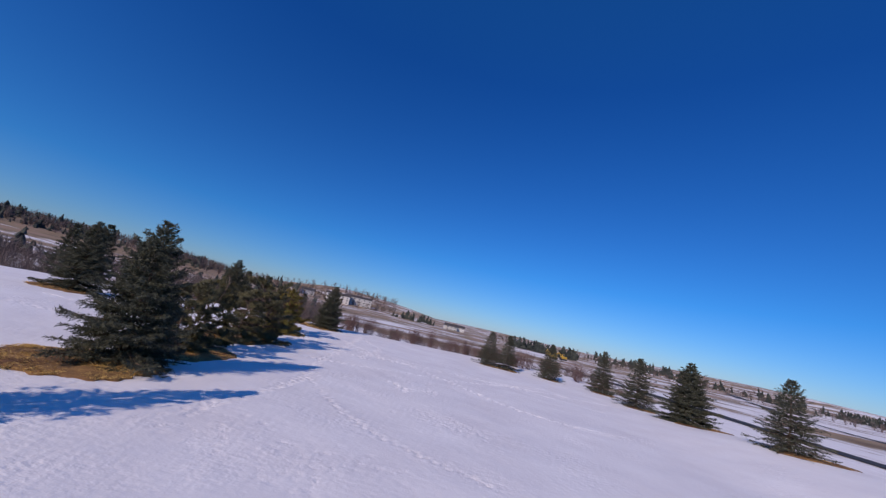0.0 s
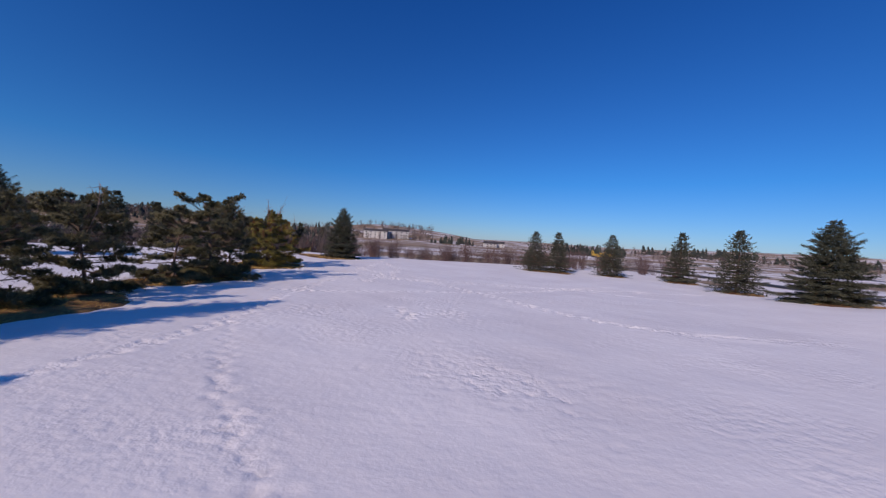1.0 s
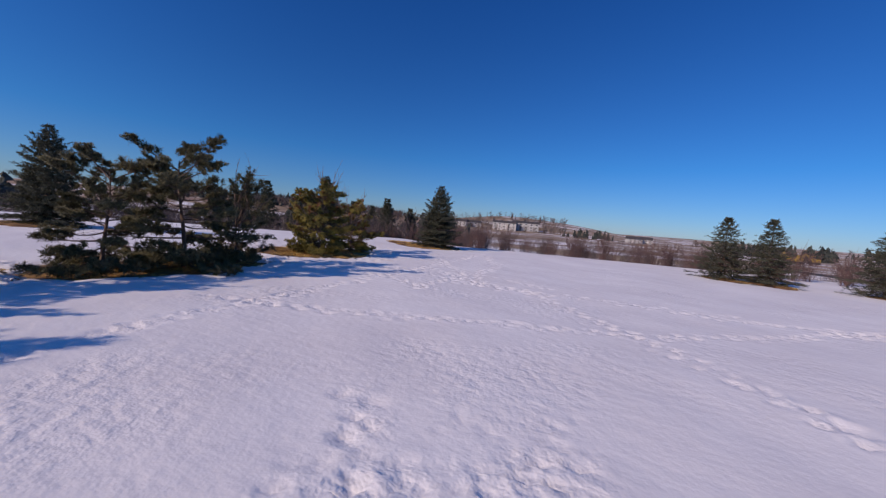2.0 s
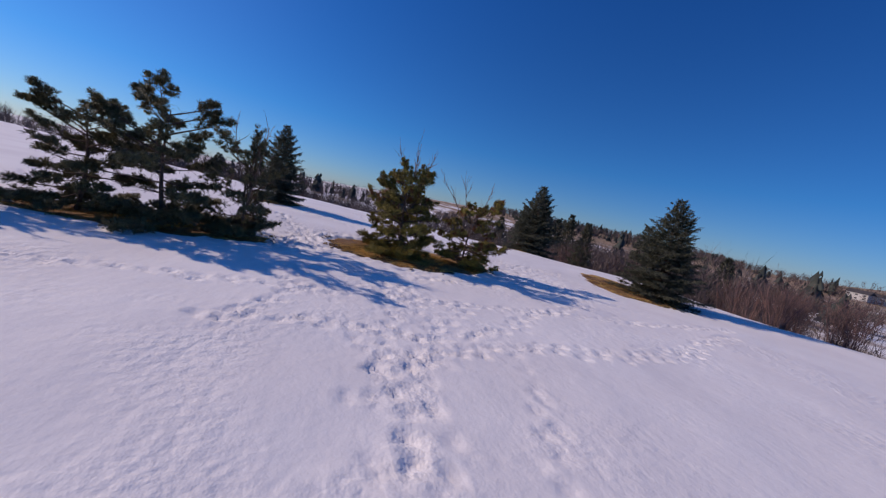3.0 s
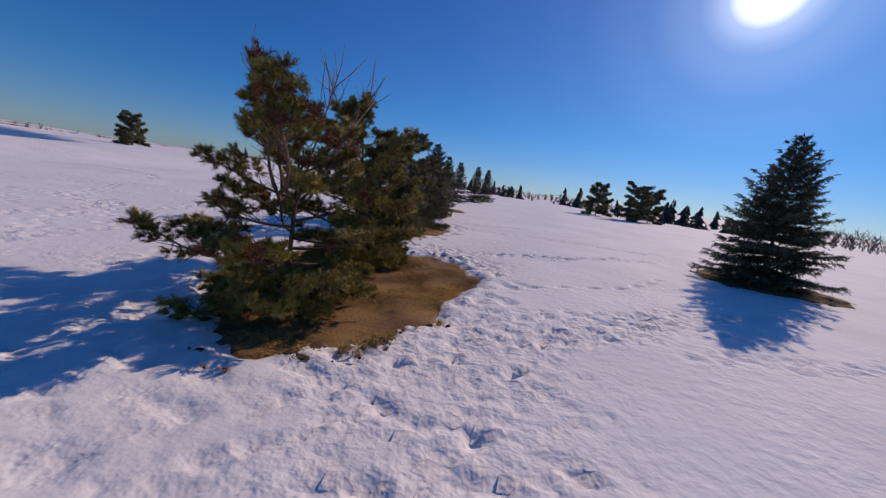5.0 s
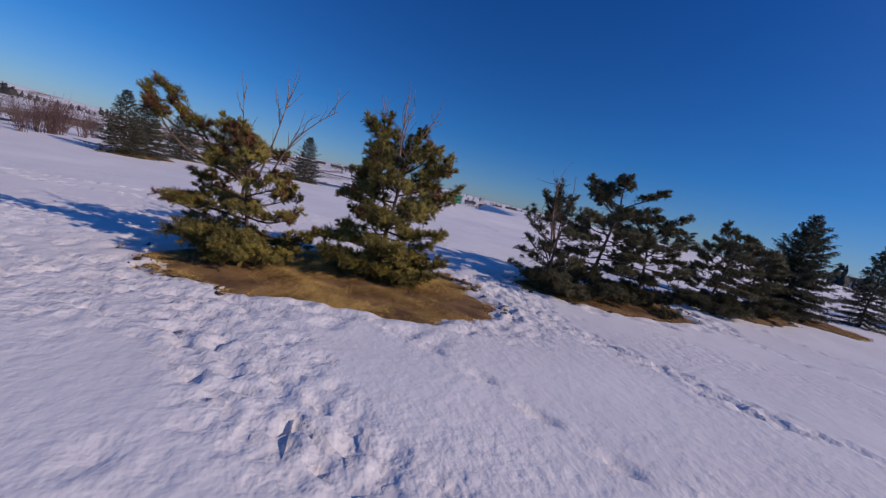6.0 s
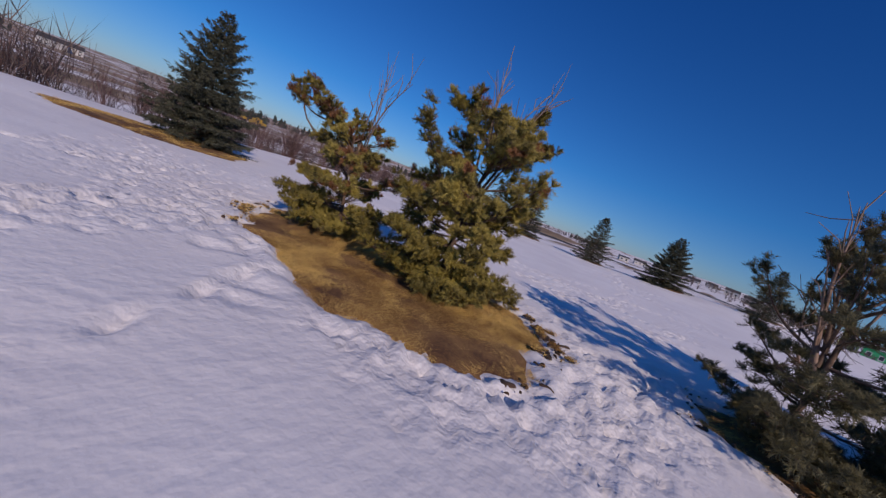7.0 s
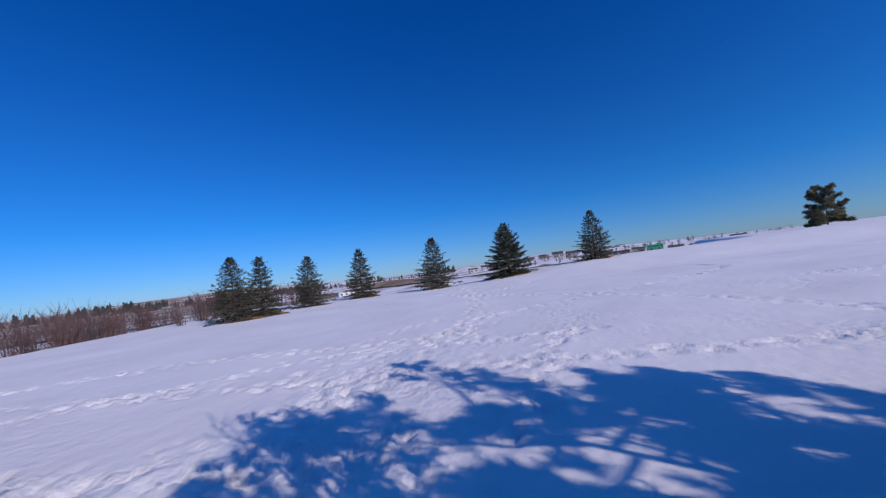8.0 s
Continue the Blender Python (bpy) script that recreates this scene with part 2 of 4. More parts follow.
# ---- the lie of the land ----
def brow(x, y):
    """How far a place lies beyond the northern or western and the eastern edge of the high field."""
    west = -0.73 * (x + 37) + 0.68 * (y - 24)
    return np.maximum(-0.316 * x + 0.949 * y - 49.4, west), (x - 23.3) + 0.12 * (y - 30) - 90 * smooth01((16 - y) / 34)


def land(x, y):
    x, y = np.asarray(x, float), np.asarray(y, float)
    z = 0.018 * np.log1p(np.exp(np.clip((36 - y) / 6, -30, 30))) * 6
    z = 0.7 * np.tanh(z / 0.7)
    z = z + 0.004 * np.log1p(np.exp(np.clip((5 - y) / 8, -30, 30))) * 8
    z = np.minimum(z, 4.2 + 0.3 * np.tanh((z - 4.2) / 3))
    z = z + 0.2 * smooth01((-11 - x) / 6) + 0.8 * smooth01((x - 13) / 9) * smooth01((40 - y) / 16)
    z = z - 0.9 * smooth01((-26 - x) / 40)
    north, east = brow(x, y)
    d = np.maximum(north, east)
    fall = smooth01(d / 22)
    z = z * (1 - fall) - 4.2 * fall + 6.0 * smooth01((east - 70) / 230) * smooth01((140 - y) / 120)
    # far rises
    for cx, cy, rx, ry, hh in ((-170, 640, 150, 90, 24), (60, 900, 260, 120, 13), (620, 700, 380, 200, 22), (900, 100, 300, 400, 14), (-520, 260, 200, 260, 15), (-400, 450, 150, 130, 9), (225, 132, 26, 26, 5), (-300, -500, 500, 160, 9)):
        z = z + hh * np.exp(-((x - cx) / rx) ** 2 - ((y - cy) / ry) ** 2)
    z = z + fall * 0.6 * np.sin(x * 0.045 + 1.3) * np.sin(y * 0.037)
    return z


def ground_z(x, y):
    return float(land(x, y))


def bare_share(x, y):
    """How much of the snow has gone: little on the field, much in the fields beyond."""
    d = np.maximum(*brow(x, y))
    tilled = 0.5 * np.exp(-((x + 400) / 170) ** 2 - ((y - 430) / 150) ** 2) + 0.5 * np.exp(-((x - 225) / 30) ** 2 - ((y - 132) / 30) ** 2) + 0.25 * np.exp(-((x - 170) / 60) ** 2 - ((y - 150) / 18) ** 2)
    return tilled + 0.25 + 0.17 * smooth01((d - 8) / 25) + 0.03 * smooth01((d - 80) / 150) + 0.10 * smooth01((y - 54 - 0.8 * np.maximum(0, x - 10)) / 60)


# ---- trails in the snow ----
rng = np.random.default_rng(7)


def spread(lo, hi, *bands):
    """Grid lines that lie closer towards the middle: bands of (from, to, step), outermost first."""
    lines = []
    for k, (b0, b1, step) in enumerate(bands):
        if k + 1 < len(bands):
            c0, c1, _ = bands[k + 1]
            lines += [np.arange(b0, c0, step), np.arange(c1, b1, step)]
        else:
            lines.append(np.arange(b0, b1, step))
    far = bands[0][2] * (1.18 ** np.arange(1, 60) - 1) / 0.18
    lines += [bands[0][0] - far[bands[0][0] - far > lo], bands[0][1] + far[bands[0][1] + far < hi], [lo, hi, bands[0][1]]]
    return np.unique(np.round(np.concatenate(lines), 4))


gx = spread(-3200, 3200, (-45, 40, 0.5), (-22, 9, 0.13), (-17.0, 4.6, 0.082))
gy = spread(-3200, 3200, (-20, 75, 0.5), (9, 45, 0.13), (12.5, 42.0, 0.082))
GX, GY = np.meshgrid(gx, gy)
GZ = land(GX, GY)
TROD = np.zeros_like(GZ)


def dent(x, y, turn, long, wide, deep, most=0.065):
    """One hollow pressed into the snow, with a low rim."""
    i0, i1 = np.searchsorted(gx, (x - 2.2 * long, x + 2.2 * long))
    j0, j1 = np.searchsorted(gy, (y - 2.2 * long, y + 2.2 * long))
    if i1 <= i0 or j1 <= j0:
        return
    dx, dy = GX[j0:j1, i0:i1] - x, GY[j0:j1, i0:i1] - y
    deep = most * math.tanh(deep / most)
    c, s = math.cos(turn), math.sin(turn)
    q = ((dx * c + dy * s) / long) ** 2 + ((dy * c - dx * s) / wide) ** 2
    TROD[j0:j1, i0:i1] += 0.35 * np.exp(-0.35 * q)
    GZ[j0:j1, i0:i1] += -deep * np.exp(-q * 1.25) + 0.25 * deep * np.exp(-((np.sqrt(q) - 1.6) / 0.45) ** 2)


def resample(points, step):
    p = np.asarray(points, float)
    seg = np.linalg.norm(np.diff(p, axis=0), axis=1)
    s = np.concatenate([[0], np.cumsum(seg)])
    t = np.arange(0, s[-1], step)
    return np.stack([np.interp(t, s, p[:, 0]), np.interp(t, s, p[:, 1])], 1)


def trail(points, step=0.40, deep=0.07, wide=0.08, off=0.10, jitter=0.05, long=0.115):
    p = resample(points, step * 0.5)
    way = np.gradient(p, axis=0)
    for i, (a, w) in enumerate(zip(p, way)):
        turn = math.atan2(w[1], w[0])
        side = off * (1 if i % 2 else -1) + rng.normal() * jitter * 0.6
        x, y = a[0] - math.sin(turn) * side + rng.normal() * jitter, a[1] + math.cos(turn) * side + rng.normal() * jitter
        k = 1.0 if -17 < x < 4.6 and 12.5 < y < 42 else 1.3
        dent(x, y, turn + rng.normal() * 0.15, k * long * rng.uniform(0.75, 1.3), k * wide * rng.uniform(0.8, 1.25), 0.8 * k * deep * rng.uniform(0.45, 1.25))
        if deep < 0.068:
            continue
        # kicked-up crust and half prints beside the line
        for _ in range(2):
            dent(a[0] + rng.normal() * 0.16, a[1] + rng.normal() * 0.16, rng.uniform(0, 6.28), k * rng.uniform(0.07, 0.12), k * rng.uniform(0.06, 0.085), deep * rng.uniform(-0.2, 0.5))


def trampled(points, half, count, deep=0.07):
    p = resample(points, 0.2)
    for _ in range(int(count * 2.3)):
        a = p[rng.integers(len(p))]
        dent(a[0] + rng.normal() * half, a[1] + rng.normal() * half, rng.uniform(0, 6.28), rng.uniform(0.06, 0.13), rng.uniform(0.05, 0.075), 0.6 * deep * rng.uniform(0.3, 1.1))


# the walked line that runs up the field
trail([(-3.3, 12.9), (-3.2, 14.5), (-3.0, 16.8), (-3.0, 18.5), (-3.4, 20.8), (-4.0, 23.2), (-4.4, 26.0), (-4.9, 30.5), (-5.5, 35.0), (-6.8, 44.0)])
trampled([(-6.5, 11.6), (-4.7, 12.4), (-2.9, 12.6), (-1.5, 12.0), (1.2, 11.7)], 0.7, 90, 0.05)
trail([(3.7, 13.0), (2.2, 13.8), (1.0, 14.5), (0.3, 15.1), (-0.5, 15.9), (-1.3, 17.0), (-2.0, 18.0), (-3.1, 19.6)], deep=0.065, wide=0.07, long=0.10, off=0.06, jitter=0.03)
# lines that cross it
trail([(-5.1, 24.3), (-2.8, 25.2), (-0.6, 26.3), (1.0, 27.2), (2.8, 28.2), (5.6, 30.8), (7.3, 32.7), (11.6, 36.8)], 0.5, 0.07, off=0.09)
trail([(-5.0, 33.2), (-2.8, 31.8), (-0.6, 31.4), (1.5, 29.1), (2.8, 27.8), (4.4, 25.7), (6.2, 23.6), (8.0, 22.6), (9.8, 22.6), (13.2, 23.3)], 0.5, 0.08, off=0.12)
trail([(7.3, 32.7), (8.3, 32.5), (9.1, 32.1), (14.0, 30.5)], 0.5, 0.06)
trail([(-0.1, 22.9), (0.3, 22.6), (0.5, 22.1), (0.8, 21.6), (0.9, 21.2)], 0.4, 0.08)
trail([(-3.1, 28.8), (-3.1, 29.8), (-3.2, 30.7), (-3.0, 31.7), (-3.2, 32.6), (-4.1, 33.9), (-4.9, 34.8), (-6.0, 36.2)], 0.5, 0.09)
trail([(-1.9, 31.0), (-2.4, 32.0), (-2.8, 33.2), (-3.15, 34.4), (-3.05, 35.4), (-3.3, 36.4), (-3.5, 37.5), (-4.0, 38.7), (-5.0, 40.5), (-6.0, 42.7)], 0.5, 0.12, off=0.13)
trail([(0.0, 32.5), (-0.9, 32.9), (-1.6, 33.1), (-2.5, 33.4)], 0.5, 0.05)
trail([(-2.6, 29.0), (-4.3, 29.6), (-5.4, 29.5), (-7.0, 29.8)], 0.5, 0.08)
trail([(-5.3, 35.1), (-5.8, 35.8), (-6.2, 36.6), (-6.7, 37.3), (-7.4, 38.6)], 0.5, 0.10)
trail([(-5.0, 31.9), (-2.9, 31.1), (0.1, 31.3), (6.0, 32.6), (18.0, 36.0)], 0.45, 0.08, off=0.2, jitter=0.12)
# the trodden ground round the two pines and between the clumps
trampled([(-7.1, 30.6), (-7.4, 32.2), (-7.7, 33.8), (-8.2, 35.4)], 0.28, 70, 0.08)
trampled([(-5.2, 32.0), (-7.4, 31.2), (-9.4, 29.7), (-11.0, 29.3), (-12.2, 29.0)], 0.5, 210, 0.07)
trampled([(-13.3, 31.1), (-12.8, 30.1), (-12.1, 29.3), (-10.9, 29.0), (-9.2, 29.3)], 0.38, 230, 0.08)
trampled([(-12.2, 34.9), (-12.9, 36.5), (-13.3, 38.0), (-12.9, 39.6), (-13.2, 41.0)], 0.6, 240, 0.08)
trampled([(-13.6, 34.5), (-14.2, 36.2), (-14.4, 38.0)], 0.5, 110, 0.07)
trampled([(-8.8, 36.6), (-9.7, 38.2), (-10.4, 40.2)], 1.2, 300, 0.07)
trampled([(-13.6, 35.0), (-14.7, 34.3), (-15.6, 33.6), (-16.7, 32.7)], 0.24, 110, 0.09)
trail([(-13.0, 34.6), (-15.0, 33.3), (-17.2, 32.0), (-20.0, 30.4)], 0.45, 0.09)
trail([(-16.4, 34.2), (-18.0, 33.6), (-21.5, 32.0), (-26.0, 31.0)], 0.5, 0.07)
trail([(-11.4, 29.5), (-12.2, 28.9), (-13.4, 28.4), (-15.2, 27.8), (-16.5, 26.6), (-18.5, 25.0)], 0.42, 0.13)
trampled([(-13.0, 28.6), (-14.2, 28.1), (-15.4, 27.6)], 0.16, 50, 0.09)
trail([(-9.6, 22.4), (-10.9, 22.8), (-13.1, 22.9), (-15.2, 22.9), (-19.0, 23.0)], 0.5, 0.07)
trail([(-9.4, 20.4), (-12.0, 20.6), (-14.1, 19.6), (-18.0, 18.6)], 0.5, 0.06)
# bounding animal tracks: paired long slots
for line in ([(-13.2, 36.7), (-14.4, 36.8), (-15.3, 37.1), (-16.2, 37.6), (-17.4, 37.8), (-19.5, 38.6)], [(-13.8, 32.4), (-14.8, 31.5), (-16.2, 30.7), (-17.1, 29.6), (-18.0, 28.2)]):
    for x, y in resample(line, 0.78):
        turn = math.atan2(line[-1][1] - line[0][1], line[-1][0] - line[0][0])
        dent(x, y, turn, 0.17, 0.072, 0.12, 0.095)
        dent(x - 0.24 * math.cos(turn), y - 0.24 * math.sin(turn), turn, 0.09, 0.06, 0.045)

# wind-pocked crust on the open field
trampled([(0.6, 21.6), (1.4, 22.0), (2.0, 22.6), (1.7, 23.3)], 0.35, 55, 0.05)
trampled([(2.3, 18.1), (3.2, 17.5), (4.7, 16.8)], 0.6, 60, 0.035)


# crust softened into lumps on the sunny side of the two pines
TROD += 0.55 * smooth01((-11.5 - GX) / 2.5) * smooth01((GX + 23) / 4) * smooth01((GY - 26.5) / 2) * smooth01((39 - GY) / 3) * (0.7 + 0.3 * np.sin(GX * 1.3 + np.sin(GY)) * np.sin(GY * 1.1))


def melt(cx, cy, rx, ry, turn, seed, deep):
    """The snow has gone here: a hollow with a ragged lip."""
    dx, dy = GX - cx, GY - cy
    c, s = math.cos(turn), math.sin(turn)
    u, v = (dx * c + dy * s) / rx, (dy * c - dx * s) / ry
    a = np.arctan2(v, u)
    k = np.sqrt(u * u + v * v) / edge_radius(a, seed)
    GZ[:] -= deep * smooth01((1.05 - k) / 0.11)


def edge_radius(a, seed, wob=0.18):
    return 1 + wob * (np.sin(2 * a + seed) * 0.42 + np.sin(3 * a + 1.7 * seed) * 0.38 + np.sin(7 * a + seed * 3) * 0.22 + np.sin(13 * a + seed) * 0.16 + np.sin(23 * a + seed) * 0.06)


PATCHES = ((-11.15, 33.1, 2.35, 2.95, 0.0, 5.0), (-9.2, 25.4, 1.5, 3.2, 0.0, 2.0))
for p in PATCHES:
    melt(*p, 0.09)
    # scalloped, sagging snow round the bare ground
    for _ in range(110):
        t, k = rng.uniform(0, 6.28), 1.06 + abs(rng.normal()) * 0.16
        e = edge_radius(t, p[5]) * k
        dent(p[0] + math.cos(t) * p[2] * e, p[1] + math.sin(t) * p[3] * e, t + 1.57 + rng.normal() * 0.5, rng.uniform(0.16, 0.34), rng.uniform(0.10, 0.17), rng.uniform(0.02, 0.055))


def build_ground():
    z = GZ.copy()
    near = smooth01((45 - np.abs(GX + 5)) / 15) * smooth01((45 - np.abs(GY - 28)) / 15)
    for f, amp in ((0.5, 0.012), (1.7, 0.004)):
        z += near * amp * (np.sin(GX * f * 1.7 + 2 * np.sin(GY * f * 0.6)) + np.sin(GY * f * 1.9 + 1.6 * np.sin(GX * f * 0.8 + 1)))
    ny, nx = GX.shape
    verts = np.stack([GX, GY, z], -1).reshape(-1, 3)
    i = (np.arange(ny - 1)[:, None] * nx + np.arange(nx - 1)[None]).ravel()
    faces = np.stack([i, i + 1, i + nx + 1, i + nx], -1)
    me = mesh_of("ground", verts, faces, SNOW, True)
    layer = me.attributes.new("bare", "FLOAT", "POINT")
    layer.data.foreach_set("value", bare_share(GX, GY).astype(np.float32).ravel())
    layer = me.attributes.new("trodden", "FLOAT", "POINT")
    layer.data.foreach_set("value", np.clip(TROD, 0, 1).astype(np.float32).ravel())
    return tagged(new("ground", me), "snow-covered field with footprints and patchy bare ground beyond", "ground", kind="structure")


ground = build_ground()


# ---- spruces ----
def spruce(seed, height, reach, whorls, dense=1.0, lean=0.0, coarse=1.0):
    """A full spruce to the ground: trunk and a crown of drooping boughs with needled twigs."""
    r = np.random.default_rng(seed)
    tree = new("spruce_tree")
    wood, leaf = Soup(), Soup()
    hs = np.linspace(-0.15, height * 0.97, 10)
    bend = np.stack([lean * (hs / height) ** 2 * height + 0.02 * np.sin(hs * 2 + seed), 0.02 * np.cos(hs * 1.7 + seed), hs], 1)
    wood.tube(bend, np.linspace(0.10 * height / 6, 0.008, 10), 7)
    for k in range(whorls):
        u = min(0.99, max(0.0, (k + r.uniform(-0.3, 0.3)) / whorls))
        z = height * (0.02 + 0.965 * u ** 0.93)
        full = reach * (1 - u) ** 0.92 * (0.82 + 0.18 * math.sin(k * 2.4 + seed)) + 0.05
        if u < 0.12:
            full *= 0.80 + u * 1.7
        count = int(round((6 + 9 * (1 - u)) * (0.85 + 0.4 * r.random())))
        start = r.uniform(0, 6.28)
        for i in range(count):
            a = start + i * 6.283 / count + r.normal() * 0.22
            L = full * r.uniform(0.68, 1.18)
            up = 0.75 * u ** 1.5 - 0.10 * (1 - u)
            s = np.linspace(0, 1, 7)
            rad = s * L
            zz = z + L * (up * s - 0.42 * (1 - u) * s ** 1.3 + 0.30 * s ** 2.6) + r.normal() * 0.03
            zz = np.maximum(zz, 0.06)
            cx, cy = np.interp(z, hs, bend[:, 0]), np.interp(z, hs, bend[:, 1])
            wob = r.normal() * 0.12
            pts = np.stack([cx + rad * np.cos(a + wob * s), cy + rad * np.sin(a + wob * s), zz], 1)
            if L > 1.0:
                wood.tube(pts[[0, 2, 4, 6]], np.linspace(0.006 + 0.012 * L, 0.003, 4), 3)
            # twigs along both sides, shorter towards the tip
            nt = max(5, int(L / 0.058 * dense))
            tp = r.uniform(0.12, 1.0, nt) ** 0.8
            at = np.stack([np.interp(tp, s, pts[:, c]) for c in range(3)], 1)
            ang = a + np.where(r.random(nt) < 0.5, 1, -1) * r.uniform(0.35, 1.15, nt)
            tl = (0.10 + 0.34 * L * (1 - 0.75 * tp)).clip(0.10, 0.42) * r.uniform(0.7, 1.2, nt)
            tw = np.stack([np.cos(ang), np.sin(ang), r.uniform(-0.55, 0.12, nt) + 0.5 * u], 1)
            tw /= np.linalg.norm(tw, axis=1)[:, None]
            m = 9
            f = np.tile(np.linspace(0.02, 0.95, m), nt)
            b0, w0, l0 = np.repeat(at, m, 0), np.repeat(tw, m, 0), np.repeat(tl, m)
            base = b0 + w0 * (f * l0)[:, None]
            out = r.normal(size=base.shape)
            out -= w0 * np.sum(out * w0, 1)[:, None]
            out /= np.linalg.norm(out, axis=1)[:, None]
            way = w0 * 0.75 + out * 0.7
            way[:, 2] += 0.05
            way /= np.linalg.norm(way, axis=1)[:, None]
            leaf.needles(base, way, coarse * r.uniform(0.08, 0.14, len(base)), 0.03 * coarse, r)
    part_of("trunk", wood.mesh("trunk", BARK, True), tree)
    part_of("crown", leaf.mesh("crown", SPRUCE), tree)
    return tree


def plant(tree, x, y, size=1.0, turn=0.0, sink=0.05, label="", category="spruce", group=""):
    ob = copy_thing(tree, pose(x, y, ground_z(x, y) - sink, 0, 0, turn))
    ob.scale = (size,) * 3 if not isinstance(size, tuple) else size
    return tagged(ob, label, category, group)


def stamp(kind):
    """Takes the pattern tree itself out of the scene once its copies stand."""
    for o in (*kind.children_recursive, kind):
        bpy.data.objects.remove(o)


# ---- pines ----
def pine(seed, height, reach, boughs, mat, targets=(), dead=(), avoid=None, profile=0.62, shoots=9, needles=34, length=0.064, thick=0.0082, size=0.108, rust=0.0, skirt=0, fine=7, leafy=0.22):
    """An open-grown pine: crooked trunk, tiers of boughs with side twigs, and a puff of needled shoots on every twig end."""
    r = np.random.default_rng(seed)
    tree = new("pine_tree")
    wood, limb_soups, dead_soups, puffs = Soup(), [], [], []
    hs = np.linspace(-0.15, height * 0.9, 9)
    trunk = np.stack([0.09 * np.sin(hs * 1.3 + seed), 0.09 * np.cos(hs * 1.1 + seed * 2), hs], 1)
    trunk[:, :2] -= trunk[1, :2]
    wood.tube(trunk, np.linspace(0.075 * height / 3.5, 0.014, 9), 8)

    def on_trunk(z):
        return np.array([np.interp(z, hs, trunk[:, 0]), np.interp(z, hs, trunk[:, 1]), z])

    def bough(p0, p1, sag, leafy=leafy):
        p0, p1 = np.asarray(p0, float), np.asarray(p1, float)
        L = np.linalg.norm(p1 - p0)
        arm = Soup()
        limb_soups.append(arm)
        s = np.linspace(0, 1, 8)
        bend = r.normal(size=3) * 0.06 * L
        pts = p0 + np.outer(s, p1 - p0) + np.outer(np.sin(s * math.pi), bend) - np.outer(np.sin(s * math.pi) * sag * L, (0, 0, 1))
        pts[:, 2] = np.maximum(pts[:, 2], 0.10)
        arm.tube(pts, np.linspace(0.010 + 0.013 * L, 0.005, 8), 5)
        way = (p1 - p0) / L
        flat = np.array([-way[1], way[0], 0.0])
        # bare fine twigs near the trunk
        for _ in range(fine):
            u = r.uniform(0.08, 0.6)
            q = np.array([np.interp(u, s, pts[:, c]) for c in range(3)])
            d = way * 0.7 + r.normal(size=3) * 0.6
            e = q + d / np.linalg.norm(d) * r.uniform(0.12, 0.34)
            e[2] = max(e[2], 0.08)
            arm.tube([q, (q + e) / 2 + r.normal(size=3) * 0.02, e], [0.004, 0.0035, 0.002], 3)
        n = max(5, int(round((11.0 * L + 2) * (1.15 - leafy))))
        for k in range(n):
            u = leafy + (0.98 - leafy) * (k + r.uniform(0, 0.9)) / n
            q = np.array([np.interp(u, s, pts[:, c]) for c in range(3)])
            side = (1 if k % 2 else -1) * r.uniform(0.45, 1.15)
            d = way * r.uniform(0.5, 1.0) + flat * side + np.array([0, 0, r.uniform(-0.05, 0.55)]) + r.normal(size=3) * 0.12
            d /= np.linalg.norm(d)
            l2 = float(np.clip((0.16 + 0.26 * (1 - u)) * (0.5 + 0.6 * L) * r.uniform(0.75, 1.25), 0.10, 0.46))
            e = q + d * l2 + np.array([0, 0, 0.05 * l2])
            e[2] = max(e[2], 0.10)
            arm.tube([q, (q + e) / 2 + r.normal(size=3) * 0.012, e], [0.0065, 0.005, 0.003], 3)
            puffs.append((e, d))
            if l2 > 0.22:
                puffs.append((q + (e - q) * 0.58 + r.normal(size=3) * 0.035 + (0, 0, 0.02), d))
        puffs.append((pts[-1], way))
        puffs.append((pts[-2] * 0.6 + pts[-1] * 0.4 + (0, 0, 0.04), way))

    for i in range(boughs):
        u = (i + 0.5) / boughs
        z = height * (0.06 + 0.82 * u)
        a = i * 2.399 + r.normal() * 0.3 + seed
        L = reach * (1 - profile * u ** 1.1) * r.uniform(0.68, 1.12)
        if avoid:
            L *= 1 - avoid[1] * max(0.0, math.cos(a - avoid[0])) ** 0.8
        p0 = on_trunk(z)
        p1 = p0 + (L * math.cos(a), L * math.sin(a), L * (-0.14 + 0.75 * u) + r.normal() * 0.06)
        p1[2] = max(p1[2], 0.16)
        bough(p0, p1, 0.10 * (1 - u))
    # low boughs that rest on the ground
    for i in range(skirt):
        a, L = i * 2.399 + seed + r.normal() * 0.2, reach * r.uniform(0.45, 0.8)
        if avoid:
            L *= 1 - avoid[1] * max(0.0, math.cos(a - avoid[0])) ** 0.8
        bough(on_trunk(r.uniform(0.1, 0.4)), (L * math.cos(a), L * math.sin(a), r.uniform(0.14, 0.42)), 0.05)
    for p0, p1, *bare_to in targets:
        bough(p0, p1, 0.06, *bare_to)
